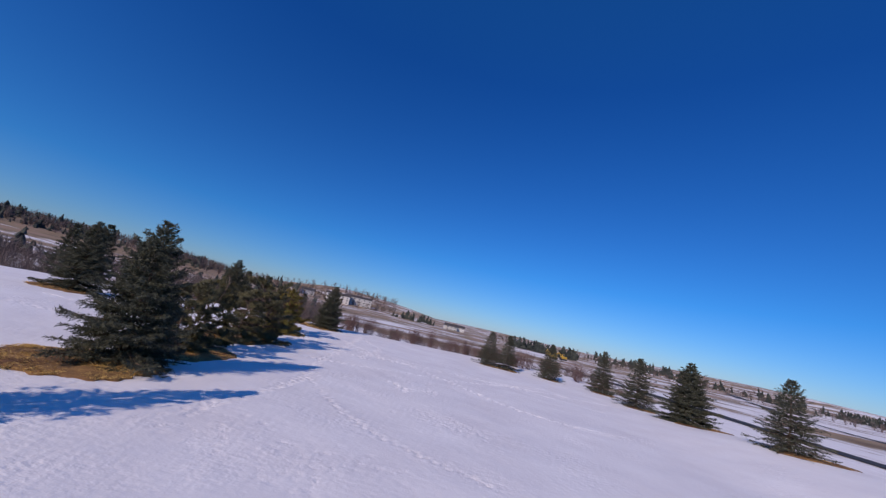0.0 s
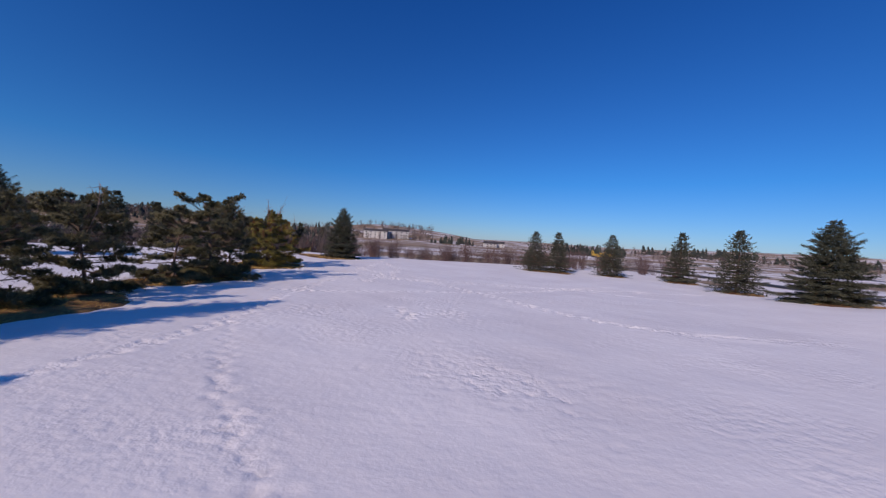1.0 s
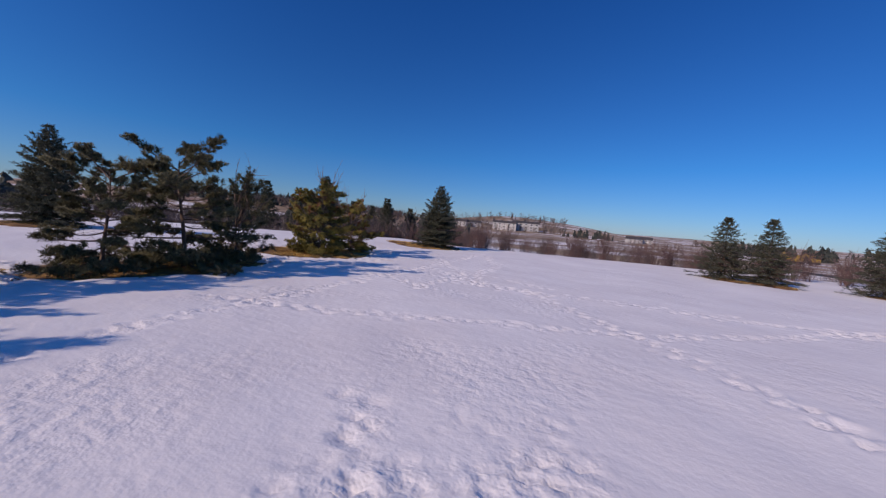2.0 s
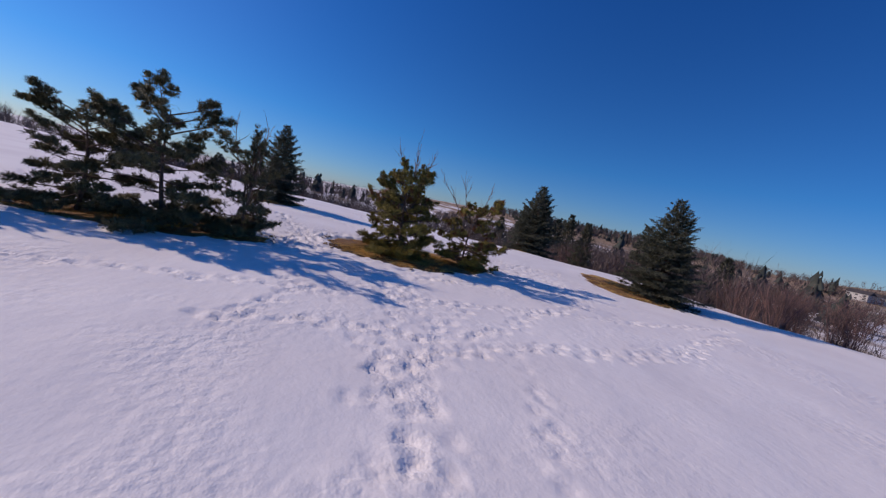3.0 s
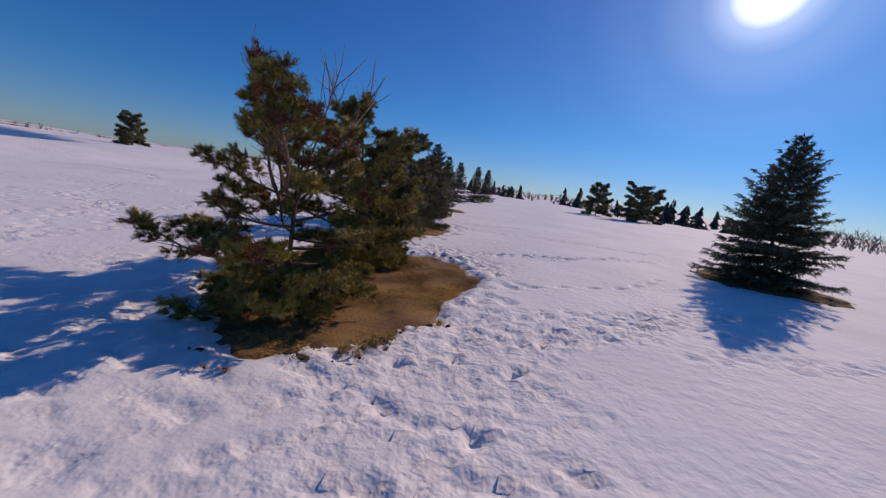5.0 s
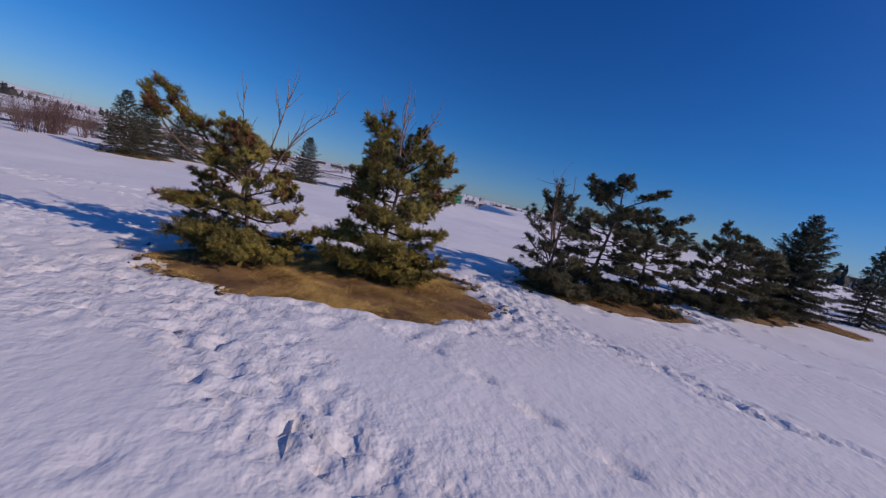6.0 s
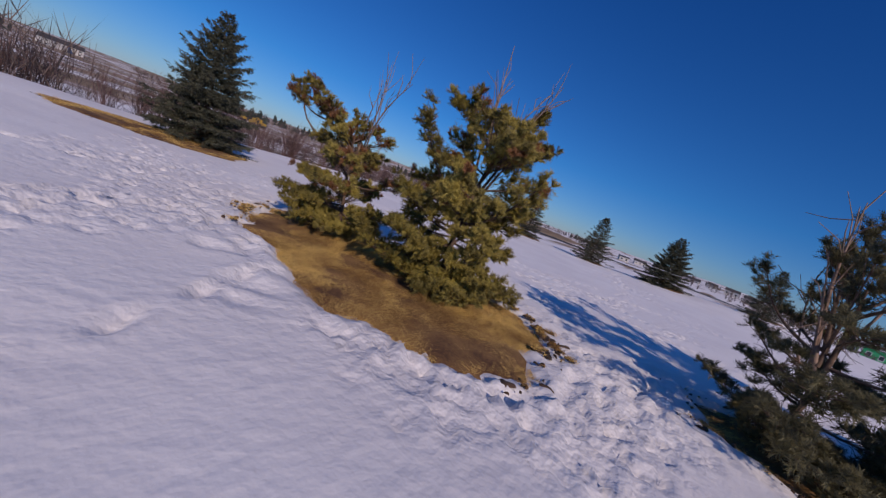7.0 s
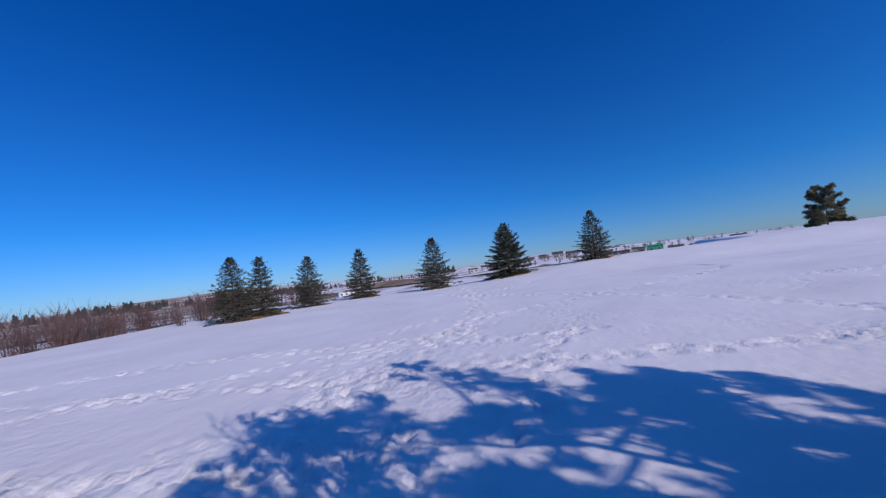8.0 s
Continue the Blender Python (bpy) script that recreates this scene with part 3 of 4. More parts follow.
    for p0, p1, spread_by, *stout in dead:
        p0, p1 = np.asarray(p0, float), np.asarray(p1, float)
        s = np.linspace(0, 1, 7)
        bare = Soup()
        dead_soups.append(bare)
        pts = p0 + np.outer(s, p1 - p0) + np.outer(np.sin(s * 3), r.normal(size=3) * 0.09)
        bare.tube(pts, np.linspace(stout[0] if stout else 0.022, 0.005, 7), 5)
        L = np.linalg.norm(p1 - p0)
        for _ in range(11):
            u = r.uniform(0.35, 0.97)
            q = np.array([np.interp(u, s, pts[:, c]) for c in range(3)])
            d = (p1 - p0) / L + r.normal(size=3) * spread_by
            d /= np.linalg.norm(d)
            e = q + d * L * r.uniform(0.12, 0.34)
            mid = (q + e) / 2 + r.normal(size=3) * 0.035
            bare.tube([q, mid, e], [0.008, 0.006, 0.003], 4)
    # every puff is a dome of shoots, every shoot a brush of needles
    heart = np.repeat(np.array([p for p, _ in puffs]), shoots, 0)
    twig = np.repeat(np.array([d for _, d in puffs]), shoots, 0)
    girth = np.repeat(size * r.uniform(0.75, 1.3, len(puffs)), shoots)
    way = r.normal(size=heart.shape) * 0.75 + twig * 0.6 + (0, 0, 0.6)
    way /= np.linalg.norm(way, axis=1)[:, None]
    brown = np.repeat(r.random(len(puffs)) < rust * (np.array([p[2] for p, _ in puffs]) > 0.35 * height), shoots)
    m = needles
    f = np.tile(np.linspace(0.08, 1, m), len(heart)) * np.repeat(girth * r.uniform(0.75, 1.2, len(heart)), m)
    w0 = np.repeat(way, m, 0)
    base = np.repeat(heart, m, 0) + w0 * f[:, None]
    out = r.normal(size=base.shape)
    out -= w0 * np.sum(out * w0, 1)[:, None]
    out /= np.linalg.norm(out, axis=1)[:, None] + 1e-9
    nd = w0 * 0.7 + out * 0.75
    nd /= np.linalg.norm(nd, axis=1)[:, None]
    long = r.uniform(0.7, 1.15, len(base)) * length
    axis = np.stack([np.interp(heart[:, 2], hs, trunk[:, c]) for c in range(2)], 1)
    away = np.column_stack([heart[:, :2] - axis, 0.35 * (heart[:, 2] - 0.4 * height)])
    away /= np.linalg.norm(away, axis=1)[:, None] + 1e-9
    face = np.repeat(0.9 * away + 0.25 * way, m, 0) + 0.4 * out + r.normal(size=base.shape) * 0.15
    dry = np.repeat(brown, m)
    leaf = Soup()
    leaf.needles(base[~dry], nd[~dry], long[~dry], thick, r, face[~dry])
    part_of("trunk", wood.mesh("trunk", BARK, True), tree)
    part_of("crown", leaf.mesh("crown", mat), tree)
    if dry.any():
        rusty = Soup()
        rusty.needles(base[dry], nd[dry], long[dry], thick, r, face[dry])
        part_of("dried_needles", rusty.mesh("dried_needles", RUST), tree, "rust-brown dried needles")
    for soup in limb_soups:
        part_of("limb", soup.mesh("limb", BARK, True), tree)
    for soup in dead_soups:
        part_of("dead_branch", soup.mesh("dead_branch", DEADWOOD, True), tree, "leafless grey-brown dead branch")
    return tree


# ---- grass islands under the trees ----
def grass_island(cx, cy, rx, ry, turn, seed, blades, label, tall=0.22, crumbs=0, lift=0.03):
    """A low mound of dead grass that the snow has left, with matted blades and crumbs of soil at its rim."""
    r = np.random.default_rng(int(seed))
    top = new("grass_patch")
    top.location = (cx, cy, 0)
    rings, sides = 14, 96
    c, s = math.cos(turn), math.sin(turn)

    def at(a, k):
        e = edge_radius(a, seed)
        u, v = math.cos(a) * rx * e * k, math.sin(a) * ry * e * k
        return u * c - v * s, u * s + v * c

    verts, faces = [], []
    for i in range(rings + 1):
        k = i / rings
        for j in range(sides):
            a = j * 6.28319 / sides
            x, y = at(a, k * (1 + 0.03 * math.sin(23 * a)))
            h = lift + 0.045 * (1 - k ** 4) + 0.02 * math.sin(x * 5 + seed) * math.cos(y * 4.3) * (1 - k) - 0.05 * (k > 0.985)
            verts.append((x, y, ground_z(cx + x, cy + y) + h))
    for i in range(rings):
        for j in range(sides):
            a, b = i * sides + j, i * sides + (j + 1) % sides
            faces.append((a, a + sides, b + sides, b))
    part_of("turf", mesh_of("turf", verts, faces, MAT_SOIL, True), top)
    # thick matted grass here, dark bare soil there, tallest round the trunks
    soup = Soup()
    n = int(blades * 1.5)
    a = r.uniform(0, 6.28, n)
    k = np.sqrt(r.random(n)) * 1.02
    e = edge_radius(a, seed)
    u, v = np.cos(a) * rx * e * k, np.sin(a) * ry * e * k
    x, y = u * c - v * s, u * s + v * c
    thickness = 0.5 + 0.28 * (np.sin(2.3 * x + 1.7 * np.sin(1.9 * y + seed)) + np.sin(2.9 * y + 1.3 * np.sin(2.2 * x))) + 0.18 * np.sin(7.1 * x + 2 * np.sin(5.3 * y)) * np.sin(6.3 * y) + 0.12 * (0.62 - k)
    # the grass is trodden away in spots, and thin along the wet rim
    for _ in range(30):
        sx, sy = at(r.uniform(0, 6.28), math.sqrt(r.uniform(0.05, 0.95)))
        wide, turned = r.uniform(0.08, 0.24), r.uniform(0, 3.14)
        dx, dy = (x - sx) * math.cos(turned) + (y - sy) * math.sin(turned), (y - sy) * math.cos(turned) - (x - sx) * math.sin(turned)
        thickness -= 0.75 * np.exp(-(dx / wide) ** 2 - (dy / (0.55 * wide)) ** 2)
    thickness -= 0.9 * np.clip((k - 0.93) / 0.07, 0, 1) * np.clip(0.45 + np.sin(5 * a + seed) + np.sin(11 * a + 2 * seed), 0, 1)
    keep = np.nonzero(r.random(n) < np.clip(1.9 * thickness + 0.12, 0.04, 1))[0][:blades]
    x, y, k, thickness = x[keep], y[keep], k[keep], thickness[keep]
    n = len(keep)
    z = land(cx + x, cy + y) + lift + 0.03 * (1 - k ** 4)
    sweep = 1.4 * np.sin(0.9 * x + 0.7 * y + seed) + 0.9 * np.sin(2.1 * y - 1.3 * x) + r.normal(size=n) * 1.3
    way = np.stack([np.cos(sweep), np.sin(sweep), r.uniform(0.04, 0.55, n) + 0.35 * (k < 0.45) * r.random(n)], 1)
    way /= np.linalg.norm(way, axis=1)[:, None]
    soup.needles(np.stack([x, y, z], 1), way, tall * r.uniform(0.5, 1.4, n) * (1.1 - 0.6 * k ** 3) * np.clip(0.35 + 0.9 * thickness, 0.3, 1.4), 0.0042 if blades > 20000 else 0.011, r, r.normal(size=(n, 3)) * 0.5 + (-0.2, -0.4, 0.9))
    part_of("grass_blades", soup.mesh("grass_blades", GRASS), top, "bleached dead grass blades")
    if crumbs:
        # islets of soil along the melting rim, some of them with grass
        bits, blades_out = Soup(), Soup()
        hearts = r.uniform(0, 6.28, 19)
        for i in range(crumbs):
            t = r.choice(hearts) + r.normal() * 0.16
            x, y = at(t, 1.0 + abs(r.normal()) * 0.055)
            z = ground_z(cx + x, cy + y)
            n, w = 13, 0.018 + 0.15 * r.random() ** 3.6
            ang = np.linspace(0, 6.283, n, endpoint=False)
            rr = w * (0.75 + 0.3 * np.sin(ang * 2 + r.uniform(0, 6)) + 0.25 * np.sin(ang * 3 + r.uniform(0, 6))) * r.uniform(0.8, 1.2, n)
            spin, flat = r.uniform(0, 6.28), r.uniform(0.45, 0.9)
            ex, ey = rr * np.cos(ang), rr * flat * np.sin(ang)
            ex, ey = ex * math.cos(spin) - ey * math.sin(spin), ex * math.sin(spin) + ey * math.cos(spin)
            ring = np.stack([x + ex, y + ey, np.full(n, z - 0.012)], 1)
            inner = np.stack([x + 0.7 * ex, y + 0.7 * ey, z + r.uniform(0.002, 0.014, n)], 1)
            mid = np.array([[x, y, z + 0.012]])
            q = np.arange(n)
            q2 = (q + 1) % n
            bits.add(np.concatenate([ring, inner, mid]), np.concatenate([np.stack([q, q2, q2 + n], 1), np.stack([q, q2 + n, q + n], 1), np.stack([q + n, q2 + n, np.full(n, 2 * n)], 1)]))
            if r.random() < 0.45:
                m = int(1000 * w)
                base = np.stack([x + r.normal(size=m) * w * 0.5, y + r.normal(size=m) * w * 0.5, np.full(m, z + 0.005)], 1)
                way = np.stack([r.normal(size=m), r.normal(size=m), r.uniform(0.1, 0.9, m)], 1)
                blades_out.needles(base, way / np.linalg.norm(way, axis=1)[:, None], r.uniform(0.03, 0.085, m), 0.006, r)
        part_of("soil_islet", bits.mesh("soil_islet", MUD), top, "dark wet soil showing at the melting edge")
        part_of("grass_tuft", blades_out.mesh("grass_tuft", GRASS), top, "dead grass tufts poking through snow")
    return tagged(top, label, "grass", "dead grass patches", "stuff")


grass_island(*PATCHES[0], 125000, "dead tan grass ringed by melting snow under two pines", 0.17, 170, -0.07)
grass_island(*PATCHES[1], 34000, "dead brown grass strip in snow under a pine row", 0.15, 110, -0.07)
grass_island(-12.1, 44.1, 2.5, 1.8, 0.15, 3, 14000, "dead brown grass in the snow round a spruce", 0.13, 70)
grass_island(-21.4, 26.2, 1.9, 1.6, 0.0, 4, 4000, "dead grass ring in the snow round a spruce", 0.12)
grass_island(-22.6, 44.0, 1.9, 1.5, 0.2, 5, 4000, "dead grass ring in the snow round a spruce", 0.12)
grass_island(-7.5, 14.5, 1.9, 1.7, 0.0, 6, 8000, "dead tan grass ring in the snow round a spruce", 0.18, 20)
grass_island(-7.8, 18.7, 1.5, 2.6, 0.0, 8, 6000, "dead brown grass under pines in the snow", 0.18, 10)

# ---- the trees of the field ----
near_spruce = spruce(11, 5.85, 2.6, 34, 1.5)
field_spruce = spruce(23, 6.0, 2.5, 34, 0.42, coarse=1.2)
far_spruce = spruce(61, 6.0, 2.15, 26, 0.28, coarse=1.7)
slim_spruce = spruce(37, 6.0, 2.2, 34, 0.44, coarse=1.2)
plant(near_spruce, -10.85, 44.7, 0.82, 40, label="dark green spruce standing in a dead grass ring on snow", group="field spruces")
plant(near_spruce, -21.1, 26.5, (0.72, 0.72, 0.78), 160, label="broad dark spruce on the snow with a long shadow", group="field spruces")
plant(near_spruce, -22.2, 44.2, 0.90, 80, label="dark spruce at the brow of the snowy field", group="field spruces")
plant(near_spruce, -7.2, 15.2, (0.74, 0.74, 0.76), 250, label="bushy dark spruce on a mound of dead grass", group="field spruces")
ROW = ((21.6, 25.9, 0.66, 1), (20.5, 32.7, 0.76, 0), (20.0, 38.9, 0.74, 1), (19.7, 45.8, 0.75, 2), (14.4, 47.3, 0.66, 1), (9.5, 47.2, 0.65, 2), (7.4, 47.3, 0.64, 1))
for i, (x, y, k, kind) in enumerate(ROW):
    plant((near_spruce, field_spruce, slim_spruce)[kind], x, y, (1.17 * k, 1.17 * k, k), 67 * i, label="green spruce in a row along the edge of a snowy field", group="row of spruces")
    grass_island(x + (1.0 if i < 2 else 0.2), y - 0.3, (2.9 if i < 2 else 1.7) * k, (1.7 if i < 2 else 1.45) * k, 0.4 * i, 20 + i, 1500, "thin ring of dead grass round a row spruce", 0.12)
for i, (x, y) in enumerate(((-6.6, 9.2), (-6.0, 1.5), (-6.8, -5.0), (-7.2, -11.5))):
    plant(far_spruce, x, y, 0.68 + 0.02 * i, 95 * i, label="dark spruce in a line along the field", group="field spruces")
for x, y, k in ((-61, 11, 0.78), (-63, 2, 0.5), (-66, 9, 0.72), (-63, 15, 0.8), (-56, 24, 0.8), (-62, 68, 1.95), (-57, 71, 1.7), (-66, 66, 1.75), (-50, 54, 1.2), (-44, 60, 1.4), (-40, 78, 1.5), (-47, 82, 1.4), (-24.5, 50.5, 0.8), (-26.2, 51.6, 0.6), (-25.1, 57.4, 1.2), (-23.6, 60.5, 1.1), (-21.5, 63.1, 1.1)):
    plant(far_spruce, x, y, k, 31 * x, label="dark spruce rising from brown brush below the brow", group="spruces below the brow")
for t in (near_spruce, field_spruce, slim_spruce, far_spruce):
    stamp(t)

mid_pine = pine(3, 3.0, 1.38, 34, PINE, rust=0.07, profile=0.38, skirt=10, fine=13, leafy=0.3, targets=(
    ((-0.05, 0.1, 1.9), (-0.27, 0.35, 3.3)), ((0.1, -0.1, 1.9), (0.5, -0.4, 3.25)), ((-0.1, 0.1, 1.5), (-1.1, 0.5, 2.6)), ((-0.1, -0.2, 1.6), (-0.45, -1.0, 2.7)), ((0, -0.1, 1.2), (-0.3, -1.3, 2.15)),
    ((0, 0, 0.5), (-0.6, -0.9, 0.9)), ((0, 0, 0.4), (-1.15, -0.2, 0.75)), ((0, 0, 0.8), (1.3, 0.3, 1.2)), ((0, 0.1, 0.5), (-0.7, 1.15, 0.7)), ((0, 0, 1.0), (-1.25, 0.35, 1.5)), ((0, 0, 1.3), (-1.1, -0.5, 1.9))),
    dead=(((0, 0, 2.3), (-0.2, 0.1, 4.15), 0.4), ((0.1, 0, 2.4), (1.0, -0.2, 3.95), 0.4), ((0, 0.1, 2.2), (0.55, 0.6, 3.9), 0.45), ((0, 0, 2.3), (0.3, -0.7, 3.8), 0.4)))
plant(mid_pine, -10.5, 32.45, 1.0, 0, label="bushy olive-green pine with dead twigs at its top", category="pine", group="two pines in dead grass")
leaning_pine = pine(8, 2.3, 1.25, 25, PINE, leafy=0.38, rust=0.24, profile=0.36, skirt=9, fine=13, size=0.095, shoots=8, targets=(
    ((-0.05, 0.3, 1.5), (-0.6, 1.22, 2.52), 0.6), ((-0.1, 0.4, 1.6), (-0.75, 1.45, 2.6), 0.64), ((-0.4, 0.8, 2.15), (-0.95, 1.35, 2.44), 0.5), ((-0.35, 0.75, 2.1), (-0.7, 1.35, 2.75), 0.55), ((0, 0.2, 1.3), (0.0, 0.5, 2.3)), ((0, 0.1, 0.7), (-0.36, 1.3, 1.0)), ((0, 0.1, 0.5), (-1.1, 0.7, 0.6)), ((0, 0.1, 0.7), (1.1, 1.15, 1.1)), ((0, 0, 0.4), (-1.15, 0.0, 0.45)), ((0, -0.1, 0.6), (-0.3, -1.2, 0.75))),
    dead=(((-0.05, 0, 1.5), (-0.26, -0.44, 3.3), 0.35), ((-0.1, -0.2, 1.5), (-0.4, -1.3, 3.1), 0.3), ((0, 0.1, 1.6), (0.35, 0.5, 3.1), 0.4)))
plant(leaning_pine, -10.95, 35.05, 1.0, 0, label="spreading pine with one long leaning bough", category="pine", group="two pines in dead grass")
end_pine = pine(29, 2.5, 1.35, 16, PINE_DARK, leafy=0.42, avoid=(1.6, 0.62), profile=0.3, length=0.062, thick=0.007, shoots=8, needles=28, size=0.1, skirt=14, fine=18, targets=(
    ((0, 0.1, 1.35), (-0.03, 0.83, 2.1), 0.45), ((0, 0.1, 0.9), (0.43, 0.62, 1.35)), ((0, 0.1, 0.3), (0.5, 0.88, 0.5), 0.3), ((0, 0, 0.45), (-1.2, 0.2, 0.6)), ((0, 0, 1.2), (0.7, 0.3, 2.6)), ((0, 0, 1.4), (-0.5, 0.1, 2.6)), ((0, 0, 1.4), (0.3, 0.1, 2.9)), ((0, 0, 0.3), (-1.25, -0.2, 0.4)), ((0, 0, 0.8), (-1.2, 0.0, 1.15)), ((0, 0, 0.7), (0.95, 0.5, 0.9))),
    dead=(((0, 0, 1.1), (0.05, 0.3, 3.2), 0.6, 0.036), ((0, 0, 0.9), (-0.35, 0.45, 2.5), 0.7, 0.026), ((0, 0, 0.8), (0.6, 0.3, 2.3), 0.7, 0.024), ((0, -0.1, 1.5), (0.4, -0.4, 3.0), 0.5)))
row_pine = pine(14, 3.2, 1.6, 32, PINE_DARK, profile=0.4, leafy=0.34, fine=14, skirt=8, shoots=9, needles=14, thick=0.0175, length=0.08, size=0.122, dead=(((0, 0, 2.1), (0.2, -0.3, 3.7), 0.5),))
tall_pine = pine(19, 3.6, 1.7, 31, PINE_DARK, profile=0.32, skirt=8, fine=16, leafy=0.42, shoots=9, needles=14, thick=0.0175, length=0.08, size=0.122)
plant(end_pine, -9.3, 27.65, 1.0, 0, label="dark pine with a dead twig at the end of a row", category="pine", group="row of pines")
plant(tall_pine, -8.84, 25.8, (1.1, 0.9, 0.92), 0, label="tall spreading dark pine in a row", category="pine", group="row of pines")
plant(tall_pine, -8.85, 24.0, (0.95, 0.72, 0.74), 170, label="spreading dark pine in a row", category="pine", group="row of pines")
plant(row_pine, -8.5, 20.7, 0.86, 60, label="dark bushy pine in a row", category="pine", group="row of pines")
plant(row_pine, -8.0, 18.2, (0.78, 0.78, 0.74), 300, label="dark bushy pine beside a spruce", category="pine", group="row of pines")

for t in (mid_pine, leaning_pine, end_pine, row_pine, tall_pine):
    stamp(t)


# ---- leafless shrubs on the brow ----
def shrub(seed, height, stems):
    r = np.random.default_rng(seed)
    top = new("shrub")
    soup = Soup()
    for _ in range(stems):
        a, tilt = r.uniform(0, 6.28), abs(r.normal()) * 0.33
        L = height * r.uniform(0.6, 1.1)
        s = np.linspace(0, 1, 5)
        out = np.array([math.cos(a), math.sin(a), 0])
        p0 = out * r.uniform(0, 0.35)
        pts = p0 + np.outer(s ** 1.3 * L * math.sin(tilt), out) + np.outer(s * L * math.cos(tilt), (0, 0, 1)) + r.normal(size=(5, 3)) * 0.03
        pts[0, 2] = -0.1
        soup.tube(pts, np.linspace(0.014, 0.004, 5), 3)
        for _ in range(5):
            u = r.uniform(0.35, 0.95)
            q = np.array([np.interp(u, s, pts[:, c]) for c in range(3)])
            d = np.array([out[0] * 0.3, out[1] * 0.3, 1]) + r.normal(size=3) * 0.45
            d /= np.linalg.norm(d)
            e = q + d * L * r.uniform(0.18, 0.4)
            soup.tube([q, e], [0.009, 0.004], 3)
    part_of("crown", soup.mesh("crown", TWIG), top)
    return top


shrubs = [shrub(40 + i, 2.2, 30) for i in range(3)]
r = np.random.default_rng(5)
for i in range(46):
    x = -12 + 24 * (i / 45) + r.normal() * 0.6
    y = 52.4 + 0.333 * x + r.uniform(0.3, 5)
    if i % 9 == 8:
        continue
    plant(shrubs[i % 3], x, y, r.uniform(0.65, 1.05), r.uniform(0, 360), label="leafless reddish-brown willow shrub at the brow of the snow", category="shrub", group="shrubs on the brow")
for i in range(22):
    plant(shrubs[i % 3], 8 + 18 * i / 21 + r.normal(), 54.5 + r.uniform(-1.5, 4), r.uniform(0.7, 1.1), r.uniform(0, 360), label="leafless reddish-brown willow shrub behind spruces", category="shrub", group="shrubs on the brow")
for i in range(26):
    x = -14 - 34 * i / 25 + r.normal()
    plant(shrubs[i % 3], x, 52.8 + 0.333 * x + r.uniform(4, 12), r.uniform(0.9, 1.4), r.uniform(0, 360), label="dense leafless brown shrub below the brow", category="shrub", group="shrubs below the brow")
for x, y, k in ((-63.4, 0.3, 0.9), (-49.7, 16.3, 0.55), (-45.9, 21.0, 0.6), (-46.9, 21.8, 0.5), (-71, -7, 0.8), (-74, -9.5, 0.7), (-41, 25.5, 0.35)):
    plant(shrubs[0], x, y, k, 50 * x, label="small leafless sapling on the edge of the snow", category="sapling", group="saplings on the brow")
for t in shrubs:
    stamp(t)


# ---- distance ----
def polar(yaw, dist):
    a = radians(yaw)
    return -5 - math.sin(a) * dist, 30 + math.cos(a) * dist


def arc(seed, count, yaw0, yaw1, d0, d1, clumped=False):
    """Places along an arc of the horizon."""
    r = np.random.default_rng(seed + 900)
    yaw = r.uniform(yaw0, yaw1, count)
    if clumped:
        heart = r.uniform(yaw0, yaw1, max(3, count // 9))
        yaw = np.clip(r.choice(heart, count) + r.normal(size=count) * (yaw1 - yaw0) / len(heart) * 0.8, yaw0, yaw1)
    return [polar(a, d) for a, d in zip(yaw, r.uniform(d0, d1, count))]


def belt(seed, count, p0, p1, near, far):
    """Places in a belt that runs from p0 to p1, to the right of that way."""
    r = np.random.default_rng(seed + 700)
    p0, p1 = np.array(p0, float), np.array(p1, float)
    way = (p1 - p0) / np.linalg.norm(p1 - p0)
    side = np.array([way[1], -way[0]])
    return [tuple(p0 + (p1 - p0) * u + side * v) for u, v in zip(r.random(count), r.uniform(min(near, far), max(near, far), count))]


def conifer_strip(spots, h0, h1, seed, label):
    r = np.random.default_rng(seed)
    soup = Soup()
    for x, y in spots:
        h, z = h0 * 0.45 + (h1 - 0.45 * h0) * r.random() ** 2.0, ground_z(x, y) - 0.3
        w = h * r.uniform(0.2, 0.42)
        lean = r.normal(size=2) * 0.05 * h
        for k in range(7):
            n = 9
            a = np.linspace(0, 6.283, n, endpoint=False) + r.uniform(0, 1)
            rr = w * (1 - k / 7.4) * np.where(np.arange(n) % 2, 1.25, 0.55) * r.uniform(0.6, 1.35, n)
            low, high = z + h * (0.03 + 0.135 * k), z + h * min(1.0, 0.30 + 0.135 * k)
            cx, cy = x + lean[0] * k / 7 + r.normal() * w * 0.13, y + lean[1] * k / 7 + r.normal() * w * 0.13
            ring = np.stack([cx + rr * np.cos(a), cy + rr * np.sin(a), low + h * r.uniform(-0.07, 0.06, n)], 1)
            q = np.arange(n)
            soup.add(np.concatenate([ring, [[cx, cy, high]]]), np.stack([q, (q + 1) % n, np.full(n, n)], 1))
    return tagged(new("far_woods", soup.mesh("far_woods", FAR_NEEDLES)), label, "woods", kind="stuff")


